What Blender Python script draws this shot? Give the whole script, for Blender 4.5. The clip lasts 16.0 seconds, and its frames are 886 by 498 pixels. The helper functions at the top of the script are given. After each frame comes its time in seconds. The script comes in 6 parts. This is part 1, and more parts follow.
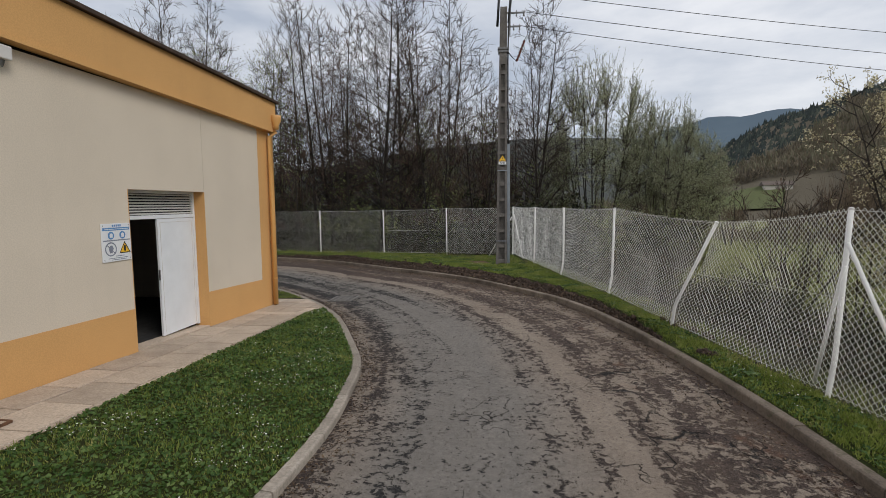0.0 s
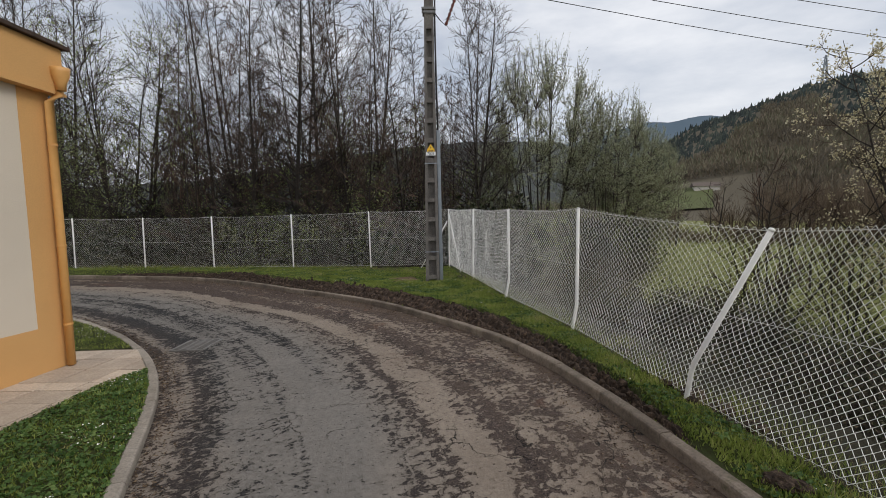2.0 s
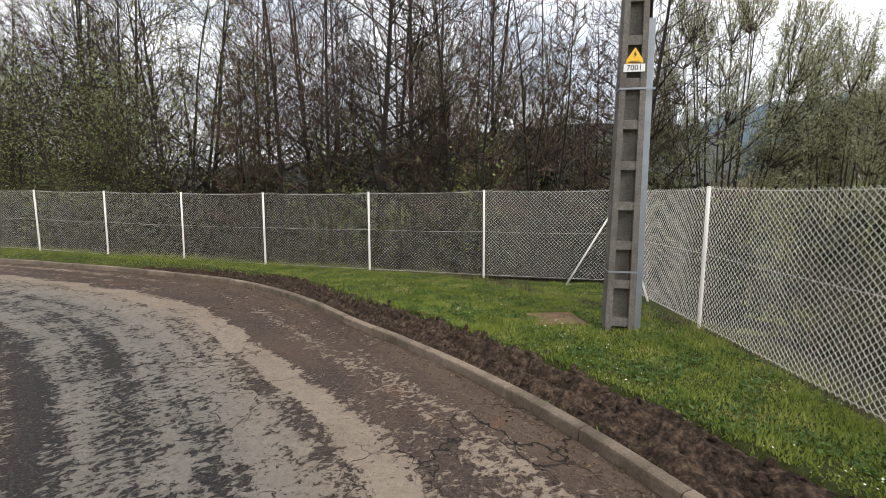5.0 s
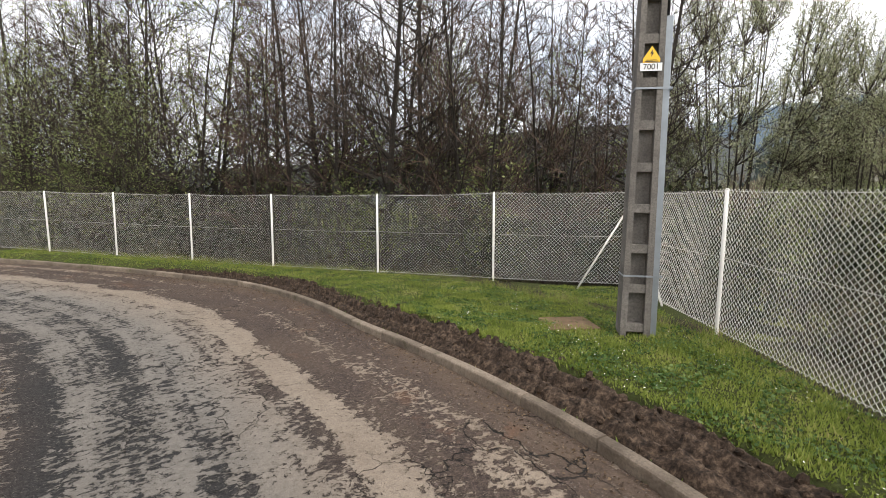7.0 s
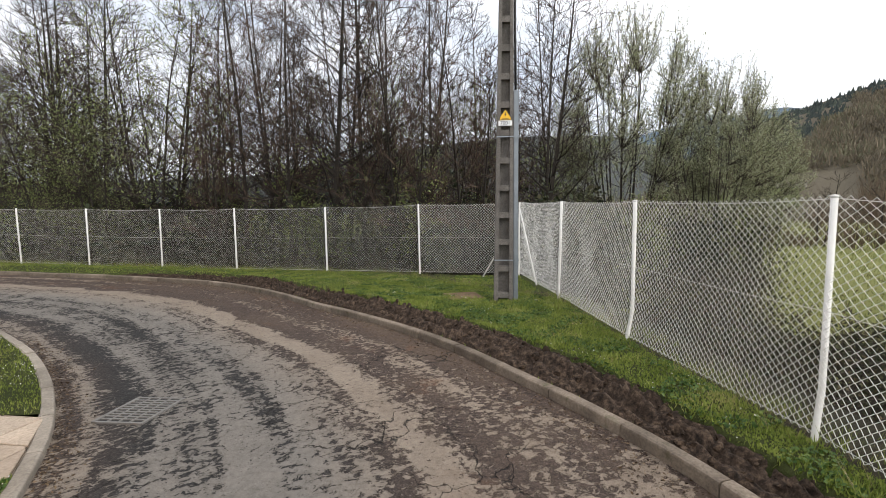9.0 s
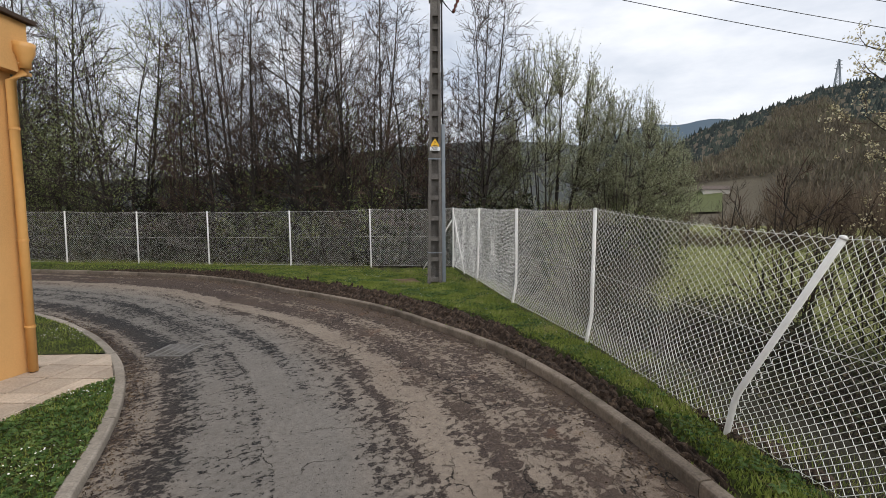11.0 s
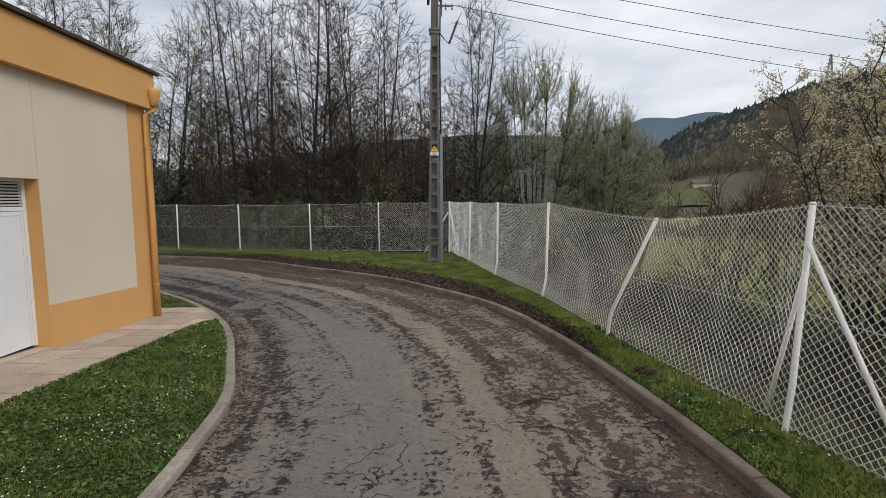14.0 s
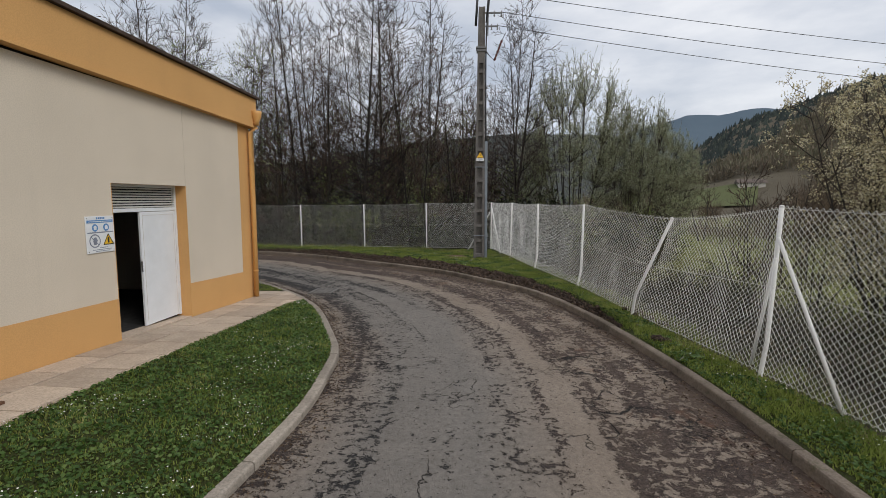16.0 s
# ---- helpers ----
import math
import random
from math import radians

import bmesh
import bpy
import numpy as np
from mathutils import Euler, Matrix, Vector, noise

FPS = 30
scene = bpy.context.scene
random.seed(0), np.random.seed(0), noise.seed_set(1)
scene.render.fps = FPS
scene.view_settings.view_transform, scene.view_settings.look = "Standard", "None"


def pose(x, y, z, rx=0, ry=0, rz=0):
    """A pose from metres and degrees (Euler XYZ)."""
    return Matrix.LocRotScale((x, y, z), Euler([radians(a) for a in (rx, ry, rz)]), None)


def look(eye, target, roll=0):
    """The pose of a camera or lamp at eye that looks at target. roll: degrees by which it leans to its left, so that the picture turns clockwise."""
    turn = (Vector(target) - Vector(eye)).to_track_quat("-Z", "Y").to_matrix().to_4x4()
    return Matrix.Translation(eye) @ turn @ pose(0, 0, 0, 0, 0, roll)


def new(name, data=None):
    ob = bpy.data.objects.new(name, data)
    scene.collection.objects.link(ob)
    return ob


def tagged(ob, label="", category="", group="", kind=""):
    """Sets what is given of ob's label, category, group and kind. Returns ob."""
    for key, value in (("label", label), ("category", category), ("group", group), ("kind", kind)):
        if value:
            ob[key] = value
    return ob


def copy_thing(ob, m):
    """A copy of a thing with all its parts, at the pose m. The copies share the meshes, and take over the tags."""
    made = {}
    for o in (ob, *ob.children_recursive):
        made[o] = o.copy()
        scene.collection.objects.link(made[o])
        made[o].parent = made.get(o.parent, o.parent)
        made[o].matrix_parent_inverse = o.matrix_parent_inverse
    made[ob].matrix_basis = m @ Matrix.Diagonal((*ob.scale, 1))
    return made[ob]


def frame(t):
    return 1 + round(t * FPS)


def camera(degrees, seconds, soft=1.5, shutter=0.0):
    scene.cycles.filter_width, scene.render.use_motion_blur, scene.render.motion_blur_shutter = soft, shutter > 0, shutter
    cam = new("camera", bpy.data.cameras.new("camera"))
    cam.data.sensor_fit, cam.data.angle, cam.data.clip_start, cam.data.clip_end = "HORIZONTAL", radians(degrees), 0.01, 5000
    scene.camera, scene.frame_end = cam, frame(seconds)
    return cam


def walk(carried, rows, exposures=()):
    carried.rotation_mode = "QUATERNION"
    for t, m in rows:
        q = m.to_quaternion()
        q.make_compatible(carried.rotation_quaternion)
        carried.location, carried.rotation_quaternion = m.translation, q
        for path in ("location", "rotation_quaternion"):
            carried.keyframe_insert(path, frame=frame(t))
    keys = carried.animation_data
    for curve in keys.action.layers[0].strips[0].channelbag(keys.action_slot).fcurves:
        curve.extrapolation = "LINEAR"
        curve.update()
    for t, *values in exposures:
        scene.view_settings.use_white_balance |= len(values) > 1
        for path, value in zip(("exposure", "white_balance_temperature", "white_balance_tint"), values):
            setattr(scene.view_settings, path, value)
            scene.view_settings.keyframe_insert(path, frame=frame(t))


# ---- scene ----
cam = camera(86.9, 16.0, soft=0.85)
METRES, EYE, TILT, LEAN, TURN = 21.5, 2.279, 0.0, 0.0, 0.0
ROWS = [
    (0.0, 0.0, 0.0, 0.0, -0.02, -5.51, 0.17),
    (0.5, 0.004, 0.0205, -0.0001, -1.04, -5.26, 0.13),
    (1.0, 0.0158, 0.0568, -0.0008, -3.57, -5.2, 0.16),
    (1.5, 0.0302, 0.1054, -0.0021, -5.92, -5.45, 0.34),
    (2.0, 0.0407, 0.1617, -0.0026, -6.67, -5.15, 0.78),
    (2.5, 0.0438, 0.2242, -0.0034, -5.79, -5.25, 0.42),
    (3.0, 0.0424, 0.2916, -0.0055, -3.79, -5.84, 0.08),
    (3.5, 0.0349, 0.3532, -0.0064, -1.15, -5.63, 0.32),
    (4.0, 0.0224, 0.4099, -0.0082, 1.37, -6.24, -0.02),
    (4.5, 0.0093, 0.4575, -0.0103, 4.11, -7.01, -0.43),
    (7.0, 0.0027, 0.4683, -0.0109, 5.69, -6.77, -0.67),
    (7.5, 0.0071, 0.4378, -0.0091, 5.29, -5.94, -0.52),
    (8.0, 0.0146, 0.4058, -0.0093, 3.89, -6.19, -0.76),
    (8.5, 0.0279, 0.369, -0.0077, 1.35, -5.74, 0.18),
    (9.0, 0.0362, 0.3311, -0.0074, -0.43, -5.59, 0.16),
    (9.5, 0.0391, 0.2919, -0.0061, -1.5, -5.44, 0.06),
    (10.0, 0.0406, 0.2546, -0.0044, -2.62, -5.03, -0.15),
    (12.5, 0.0547, 0.126, -0.0032, -9.41, -5.72, 0.14),
    (13.0, 0.0499, 0.103, -0.0026, -9.2, -5.76, 0.11),
    (13.5, 0.0416, 0.0806, -0.0021, -8.1, -5.91, 0.03),
    (14.0, 0.0308, 0.0585, -0.0017, -6.37, -6.1, -0.23),
    (14.5, 0.0221, 0.0362, -0.0013, -4.89, -6.17, -0.22),
    (15.0, 0.0155, 0.0148, -0.0006, -3.76, -6.14, -0.25),
    (15.5, 0.0104, -0.0038, -0.0001, -2.84, -6.21, -0.23),
    (16.0, 0.0065, -0.0191, 0.0005, -2.09, -6.12, -0.25),
]
walk(cam, [(t, pose(0, 0, EYE, TILT, LEAN, TURN) @ pose(METRES * x, METRES * y, METRES * z, 90 + pitch, roll, yaw)) for t, x, y, z, yaw, pitch, roll in ROWS],
     [(0.0, -0.07, 6650, 11), (2.0, -0.03, 6650, 11), (3.0, 0.10, 6750, 11), (4.5, 0.66, 6950, 11), (7.0, 1.02, 7050, 11), (8.3, 0.92, 6950, 11), (9.5, 0.55, 6750, 11), (10.2, 0.37, 6700, 11), (12.5, 0.14, 6700, 11), (14.5, 0.02, 6700, 11), (16.0, -0.04, 6650, 11)])
# ---- world and light: a bright overcast spring day ----
world = bpy.data.worlds.new("overcast_sky")
scene.world = world
world.use_nodes = True
wn, wl = world.node_tree.nodes, world.node_tree.links
wn.clear()
w_out = wn.new("ShaderNodeOutputWorld")
w_bg = wn.new("ShaderNodeBackground")
w_sky = wn.new("ShaderNodeTexSky")
w_sky.sky_type = "NISHITA"
w_sky.sun_disc = False
w_sky.sun_elevation, w_sky.sun_rotation = radians(48), radians(200)
w_sky.air_density, w_sky.dust_density = 1.2, 3.0
w_co = wn.new("ShaderNodeTexCoord")
w_map = wn.new("ShaderNodeMapping")
w_map.inputs["Scale"].default_value = (1.6, 1.6, 5.0)
w_noise = wn.new("ShaderNodeTexNoise")
w_noise.inputs["Scale"].default_value = 1.9
w_noise.inputs["Detail"].default_value = 7
w_noise.inputs["Roughness"].default_value = 0.55
w_ramp = wn.new("ShaderNodeValToRGB")
w_ramp.color_ramp.elements[0].position, w_ramp.color_ramp.elements[0].color = 0.33, (4.6, 5.2, 6.2, 1)
w_ramp.color_ramp.elements[1].position, w_ramp.color_ramp.elements[1].color = 0.68, (8.4, 8.7, 9.2, 1)
w_mix = wn.new("ShaderNodeMix")
w_mix.data_type = "RGBA"
w_mix.inputs[0].default_value = 0.86
wl.new(w_co.outputs["Generated"], w_map.inputs["Vector"])
wl.new(w_map.outputs[0], w_noise.inputs["Vector"])
wl.new(w_noise.outputs[0], w_ramp.inputs[0])
wl.new(w_sky.outputs[0], w_mix.inputs[6])
wl.new(w_ramp.outputs[0], w_mix.inputs[7])
wl.new(w_mix.outputs[2], w_bg.inputs["Color"])
w_bg.inputs["Strength"].default_value = 0.112
wl.new(w_bg.outputs[0], w_out.inputs["Surface"])

sun_data = bpy.data.lights.new("sun", "SUN")
sun_data.energy, sun_data.angle, sun_data.color = 1.45, radians(25), (1.0, 0.97, 0.92)
sun = new("sun", sun_data)
sun.matrix_world = look((20, -10, 24), (0, 8, 0))


# ---- materials ----
class Mat:
    """A principled material with short ways to add noise, ramps and bump."""

    def __init__(self, name, rough=0.8, metal=0.0):
        self.m = bpy.data.materials.new(name)
        self.m.use_nodes = True
        self.n, self.l = self.m.node_tree.nodes, self.m.node_tree.links
        self.b = self.n["Principled BSDF"]
        self.b.inputs["Roughness"].default_value = rough
        self.b.inputs["Metallic"].default_value = metal
        self.b.inputs["Specular IOR Level"].default_value = 0.18 if rough >= 0.8 and metal == 0.0 else 0.5
        self.co = self.n.new("ShaderNodeTexCoord")

    def node(self, kind, **values):
        nd = self.n.new(kind)
        for key, value in values.items():
            nd.inputs[key.replace("_", " ")].default_value = value
        return nd

    def vec(self, scale=(1, 1, 1), space="Object"):
        mp = self.node("ShaderNodeMapping", Scale=scale)
        self.l.new(self.co.outputs[space], mp.inputs["Vector"])
        return mp.outputs[0]

    def noise(self, scale, detail=6, rough=0.6, vec=None, distort=0.0):
        nd = self.node("ShaderNodeTexNoise", Scale=scale, Detail=detail, Roughness=rough, Distortion=distort)
        self.l.new(vec if vec else self.co.outputs["Object"], nd.inputs["Vector"])
        return nd.outputs[0]

    def ramp(self, value, *stops):
        nd = self.n.new("ShaderNodeValToRGB")
        while len(nd.color_ramp.elements) < len(stops):
            nd.color_ramp.elements.new(0.5)
        for e, (p, c) in zip(nd.color_ramp.elements, stops):
            e.position, e.color = p, (c, c, c, 1) if isinstance(c, (int, float)) else (*c, 1)
        self.l.new(value, nd.inputs[0])
        return nd.outputs[0]

    def mix(self, fac, a, b, mode="MIX"):
        nd = self.n.new("ShaderNodeMix")
        nd.data_type, nd.blend_type = "RGBA", mode
        for slot, value in ((0, fac), (6, a), (7, b)):
            if isinstance(value, (int, float)):
                nd.inputs[slot].default_value = value
            elif isinstance(value, tuple):
                nd.inputs[slot].default_value = (*value, 1)
            else:
                self.l.new(value, nd.inputs[slot])
        return nd.outputs[2]

    def math(self, op, a, b=0.0, c=0.0):
        nd = self.n.new("ShaderNodeMath")
        nd.operation = op
        for slot, value in ((0, a), (1, b), (2, c)):
            if isinstance(value, (int, float)):
                nd.inputs[slot].default_value = value
            else:
                self.l.new(value, nd.inputs[slot])
        return nd.outputs[0]

    def random(self, island=False):
        if island:
            return self.n.new("ShaderNodeNewGeometry").outputs["Random Per Island"]
        return self.n.new("ShaderNodeObjectInfo").outputs["Random"]

    def colour(self, value):
        if isinstance(value, tuple):
            self.b.inputs["Base Color"].default_value = (*value, 1)
        else:
            self.l.new(value, self.b.inputs["Base Color"])
        return self

    def bump(self, value, strength=0.3, distance=0.01):
        nd = self.node("ShaderNodeBump", Strength=strength, Distance=distance)
        self.l.new(value, nd.inputs["Height"])
        self.l.new(nd.outputs[0], self.b.inputs["Normal"])
        return self

    def rough(self, value):
        self.l.new(value, self.b.inputs["Roughness"])
        return self


def plain(name, colour, rough=0.6, metal=0.0, vary=0.12, scale=9.0, bump=0.1):
    m = Mat(name, rough, metal)
    lo = tuple(c * (1 - vary) for c in colour)
    hi = tuple(min(1, c * (1 + vary)) for c in colour)
    n1 = m.noise(scale, 7, 0.65)
    m.colour(m.ramp(n1, (0.3, lo), (0.7, hi)))
    m.bump(m.noise(scale * 12, 4), bump, 0.004)
    return m.m


def wall_paint(name, colour, dirt):
    m = Mat(name, 0.85)
    big = m.noise(0.7, 5, 0.6)
    streak = m.noise(1.0, 5, 0.6, m.vec((5, 5, 0.35)))
    base = m.mix(m.ramp(big, (0.35, 0.0), (0.75, 1.0)), colour, tuple(c * 0.9 for c in colour))
    base = m.mix(m.ramp(streak, (0.55, 0.0), (0.85, 0.2)), base, dirt)
    speck = m.ramp(m.noise(60, 3), (0.4, 0.94), (0.6, 1.03))
    m.colour(m.mix(1.0, base, speck, "MULTIPLY"))
    m.bump(m.noise(140, 5, 0.7), 0.35, 0.004)
    return m.m


M_CREAM = wall_paint("cream_render", (0.67, 0.585, 0.475), (0.50, 0.44, 0.36))
M_ORANGE = wall_paint("ochre_render", (0.655, 0.37, 0.145), (0.50, 0.29, 0.125))
M_ORANGE_METAL = plain("ochre_painted_metal", (0.64, 0.34, 0.11), 0.45, vary=0.08, scale=4)
M_TILE_EDGE = plain("dark_roof_edge", (0.065, 0.045, 0.035), 0.85, vary=0.4, scale=6, bump=0.5)
M_WHITE_DOOR = plain("white_painted_steel", (0.74, 0.76, 0.78), 0.42, vary=0.05, scale=3, bump=0.03)
# near-black colour stands in for shade: room, louvre gaps, gully, far windows
M_DARK = plain("interior_shade", (0.04, 0.04, 0.04), 0.9, vary=0.3)
M_LOUVRE = plain("grey_white_louvre", (0.62, 0.60, 0.57), 0.5, vary=0.08, scale=5)
M_POST = plain("white_painted_post", (0.74, 0.73, 0.70), 0.45, vary=0.09, scale=5, bump=0.08)
M_WIRE = plain("pale_coated_wire", (0.80, 0.79, 0.76), 0.45, 0.0, vary=0.10, scale=3, bump=0.0)
M_GALV = plain("grey_conduit", (0.26, 0.29, 0.32), 0.45, 0.55, vary=0.12, scale=5)
M_STEEL = plain("weathered_galvanised_steel", (0.17, 0.17, 0.17), 0.5, 0.7, vary=0.25, scale=20)
M_RUST = plain("rusty_steel", (0.13, 0.065, 0.035), 0.85, 0.2, vary=0.4, scale=25, bump=0.4)
M_BLACK = plain("black_rubber_cable", (0.012, 0.012, 0.013), 0.5, vary=0.2)
M_INSUL = plain("brown_red_insulator", (0.10, 0.026, 0.018), 0.25, vary=0.15)
M_SIGNW = plain("white_sign_plate", (0.78, 0.79, 0.80), 0.4, vary=0.04, scale=4, bump=0.02)
M_SIGNB = plain("blue_sign_print", (0.10, 0.26, 0.52), 0.45, vary=0.1)
M_SIGNG = plain("grey_sign_print", (0.22, 0.24, 0.30), 0.5, vary=0.2)
M_SIGNR = plain("red_sign_print", (0.50, 0.06, 0.05), 0.45, vary=0.1)
M_SIGNY = plain("yellow_sign_print", (0.80, 0.47, 0.03), 0.45, vary=0.08)
M_SIGNK = plain("black_sign_print", (0.02, 0.02, 0.02), 0.5, vary=0.1)


def concrete(name, light, dark, moss=0.0, pieces=False):
    m = Mat(name, 0.9)
    n1 = m.noise(2.3, 8, 0.65)
    n2 = m.noise(38, 5, 0.7)
    base = m.mix(m.ramp(n1, (0.35, 0.0), (0.68, 1.0)), light, dark)
    base = m.mix(m.ramp(n2, (0.40, 0.0), (0.66, 0.55)), base, tuple(c * 0.55 for c in dark))
    if moss:
        base = m.mix(m.ramp(m.noise(5.5, 6, 0.7), (0.56, 0.0), (0.70, moss)), base, (0.06, 0.065, 0.025))
    if pieces:
        base = m.mix(1.0, base, m.ramp(m.random(), (0.0, 0.80), (1.0, 1.14)), "MULTIPLY")
    m.colour(base)
    m.bump(m.noise(45, 8, 0.7), 0.6, 0.012)
    return m.m


M_KERB_L = concrete("pale_kerb_concrete", (0.42, 0.37, 0.31), (0.27, 0.235, 0.195), 0.25, True)
M_KERB_R = concrete("weathered_kerb_concrete", (0.285, 0.232, 0.182), (0.135, 0.108, 0.085), 0.6, True)
M_PAVE = concrete("sandy_paving_concrete", (0.60, 0.49, 0.385), (0.46, 0.37, 0.29), 0.12, True)
M_POLE = concrete("grey_pole_concrete", (0.215, 0.200, 0.185), (0.105, 0.097, 0.090), 0.0)
M_JOINT = plain("dirty_joint_mortar", (0.10, 0.075, 0.055), 0.95, vary=0.4, scale=14, bump=0.5)


def road_material():
    """Old asphalt: a thin grey film worn off in flakes, wheel streaks along the bend, mud and red earth near the outer kerb.
    The UV map holds metres across (x) and along (y)."""
    m = Mat("old_patched_asphalt", 0.85)
    sep = m.n.new("ShaderNodeSeparateXYZ")
    m.l.new(m.co.outputs["UV"], sep.inputs[0])
    uv = m.co.outputs["UV"]
    wob = m.math("MULTIPLY_ADD", m.noise(0.55, 3, 0.5, uv), 0.9, -0.45)
    across = m.math("ADD", sep.outputs[0], wob)
    lane = m.math("DIVIDE", across, 5.2)
    fine = m.noise(85, 6, 0.8)
    brown = m.ramp(lane, (0.0, 0.75), (0.10, 0.35), (0.18, 0.0), (0.42, 0.0), (0.62, 0.75), (1.0, 1.0))
    dark = m.mix(m.ramp(fine, (0.38, 0.0), (0.64, 1.0)), (0.008, 0.0078, 0.008), (0.056, 0.054, 0.053))
    dark_b = m.mix(m.ramp(fine, (0.38, 0.0), (0.64, 1.0)), (0.022, 0.016, 0.014), (0.120, 0.086, 0.071))
    under = m.mix(brown, dark, dark_b)
    under = m.mix(1.0, under, m.ramp(m.noise(26, 6, 0.75), (0.36, 0.55), (0.50, 1.0), (0.66, 2.0)), "MULTIPLY")
    film = m.mix(m.noise(2.4, 7, 0.65), (0.158, 0.144, 0.128), (0.262, 0.240, 0.214))
    tan = m.mix(m.noise(2.9, 7, 0.65), (0.240, 0.188, 0.144), (0.400, 0.322, 0.248))
    over = m.mix(brown, film, tan)
    over = m.mix(1.0, over, m.ramp(m.noise(17, 7, 0.75), (0.34, 0.74), (0.5, 1.0), (0.68, 1.18)), "MULTIPLY")
    over = m.mix(m.ramp(m.noise(130, 3), (0.45, 0.0), (0.65, 0.45)), over, (0.105, 0.092, 0.080))
    # how much of the top film is left across the lane; it is torn off in flakes
    keep = m.ramp(lane, (0.00, 0.49), (0.10, 0.50), (0.20, 0.565), (0.40, 0.625), (0.475, 0.585), (0.555, 0.53), (0.59, 0.50), (0.615, 0.65), (0.655, 0.64), (0.685, 0.505), (0.76, 0.525), (0.84, 0.50), (0.92, 0.52), (1.0, 0.44))
    worn = m.math("MULTIPLY", m.ramp(m.math("DIVIDE", sep.outputs[1], 60.0), (0.37, 0.0), (0.46, 0.085)), m.ramp(lane, (0.08, 0.0), (0.16, 1.0), (0.42, 1.0), (0.54, 0.0)))
    keep = m.math("SUBTRACT", keep, worn)
    churn = m.math("MULTIPLY", m.ramp(m.math("DIVIDE", sep.outputs[1], 60.0), (0.34, 0.0), (0.41, 0.075)), m.ramp(lane, (0.64, 0.0), (0.72, 1.0)))
    keep = m.math("SUBTRACT", keep, churn)
    coarse = m.noise(2.2, 5, 0.6, uv)
    tears = m.noise(13.0, 10, 0.72, m.vec((0.7, 1.0, 1), "UV"), 0.5)
    run = m.noise(1.0, 6, 0.6, m.vec((2.2, 0.10, 1), "UV"))
    mixed = m.math("ADD", m.math("MULTIPLY", tears, 0.80), m.math("ADD", m.math("MULTIPLY", run, 0.52), m.math("MULTIPLY", coarse, 0.34)))
    mixed = m.math("SUBTRACT", mixed, 0.33)
    mask = m.ramp(m.math("ADD", m.math("SUBTRACT", keep, mixed), 0.5), (0.488, 0.0), (0.506, 1.0))
    pits = m.ramp(m.noise(24, 5, 0.65), (0.345, 0.0), (0.37, 1.0))
    mask = m.mix(1.0, mask, pits, "MULTIPLY")
    base = m.mix(mask, under, over)
    # brown dust that settles on both, heavier by the outer kerb
    dust = m.mix(1.0, m.ramp(lane, (0.45, 0.0), (0.70, 0.30), (0.90, 0.42), (1.0, 0.85)), m.ramp(m.noise(1.5, 9, 0.72, m.vec((1, 0.4, 1), "UV")), (0.42, 0.0), (0.60, 1.0)), "MULTIPLY")
    earth = m.mix(m.noise(14, 8, 0.75), (0.072, 0.051, 0.037), (0.190, 0.138, 0.101))
    base = m.mix(dust, base, earth)
    red = m.mix(1.0, m.ramp(m.noise(1.1, 8, 0.7), (0.58, 0.0), (0.70, 0.55)), m.ramp(lane, (0.6, 0.0), (0.8, 1.0)), "MULTIPLY")
    base = m.mix(red, base, (0.20, 0.095, 0.052))
    grit = m.ramp(m.noise(55, 2, 0.5), (0.66, 0.0), (0.70, 0.5))
    base = m.mix(grit, base, (0.30, 0.27, 0.24))
    # cracks
    vor = m.n.new("ShaderNodeTexVoronoi")
    vor.feature = "DISTANCE_TO_EDGE"
    vor.inputs["Scale"].default_value = 1.05
    warp = m.n.new("ShaderNodeVectorMath")
    warp.operation = "MULTIPLY_ADD"
    ns = m.node("ShaderNodeTexNoise", Scale=3.5, Detail=6)
    m.l.new(uv, ns.inputs["Vector"])
    m.l.new(ns.outputs["Color"], warp.inputs[0])
    warp.inputs[1].default_value = (0.7, 0.7, 0.0)
    m.l.new(uv, warp.inputs[2])
    m.l.new(warp.outputs[0], vor.inputs["Vector"])
    crack = m.ramp(vor.outputs["Distance"], (0.003, 1.0), (0.009, 0.0))
    crack = m.mix(1.0, crack, m.ramp(m.noise(0.55, 4, 0.5), (0.48, 0.0), (0.56, 1.0)), "MULTIPLY")
    base = m.mix(crack, base, (0.018, 0.017, 0.016))
    m.colour(base)
    height = m.math("ADD", m.math("MULTIPLY", mask, 0.55), m.math("MULTIPLY", fine, 0.5))
    height = m.math("SUBTRACT", height, m.math("MULTIPLY", crack, 1.2))
    m.bump(height, 1.0, 0.022)
    m.rough(m.ramp(mask, (0.0, 0.78), (1.0, 0.66)))
    return m.m


M_ROAD = road_material()


def grass_ground(name, a, b, soil, amount=0.5):
    m = Mat(name, 0.95)
    n1 = m.noise(1.3, 7, 0.65)
    n2 = m.noise(22, 6, 0.75)
    base = m.mix(m.ramp(n1, (0.3, 0.0), (0.7, 1.0)), a, b)
    base = m.mix(m.ramp(n2, (0.42, 0.0), (0.62, amount)), base, soil)
    m.colour(base)
    m.bump(m.noise(60, 6, 0.8), 0.9, 0.03)
    return m.m


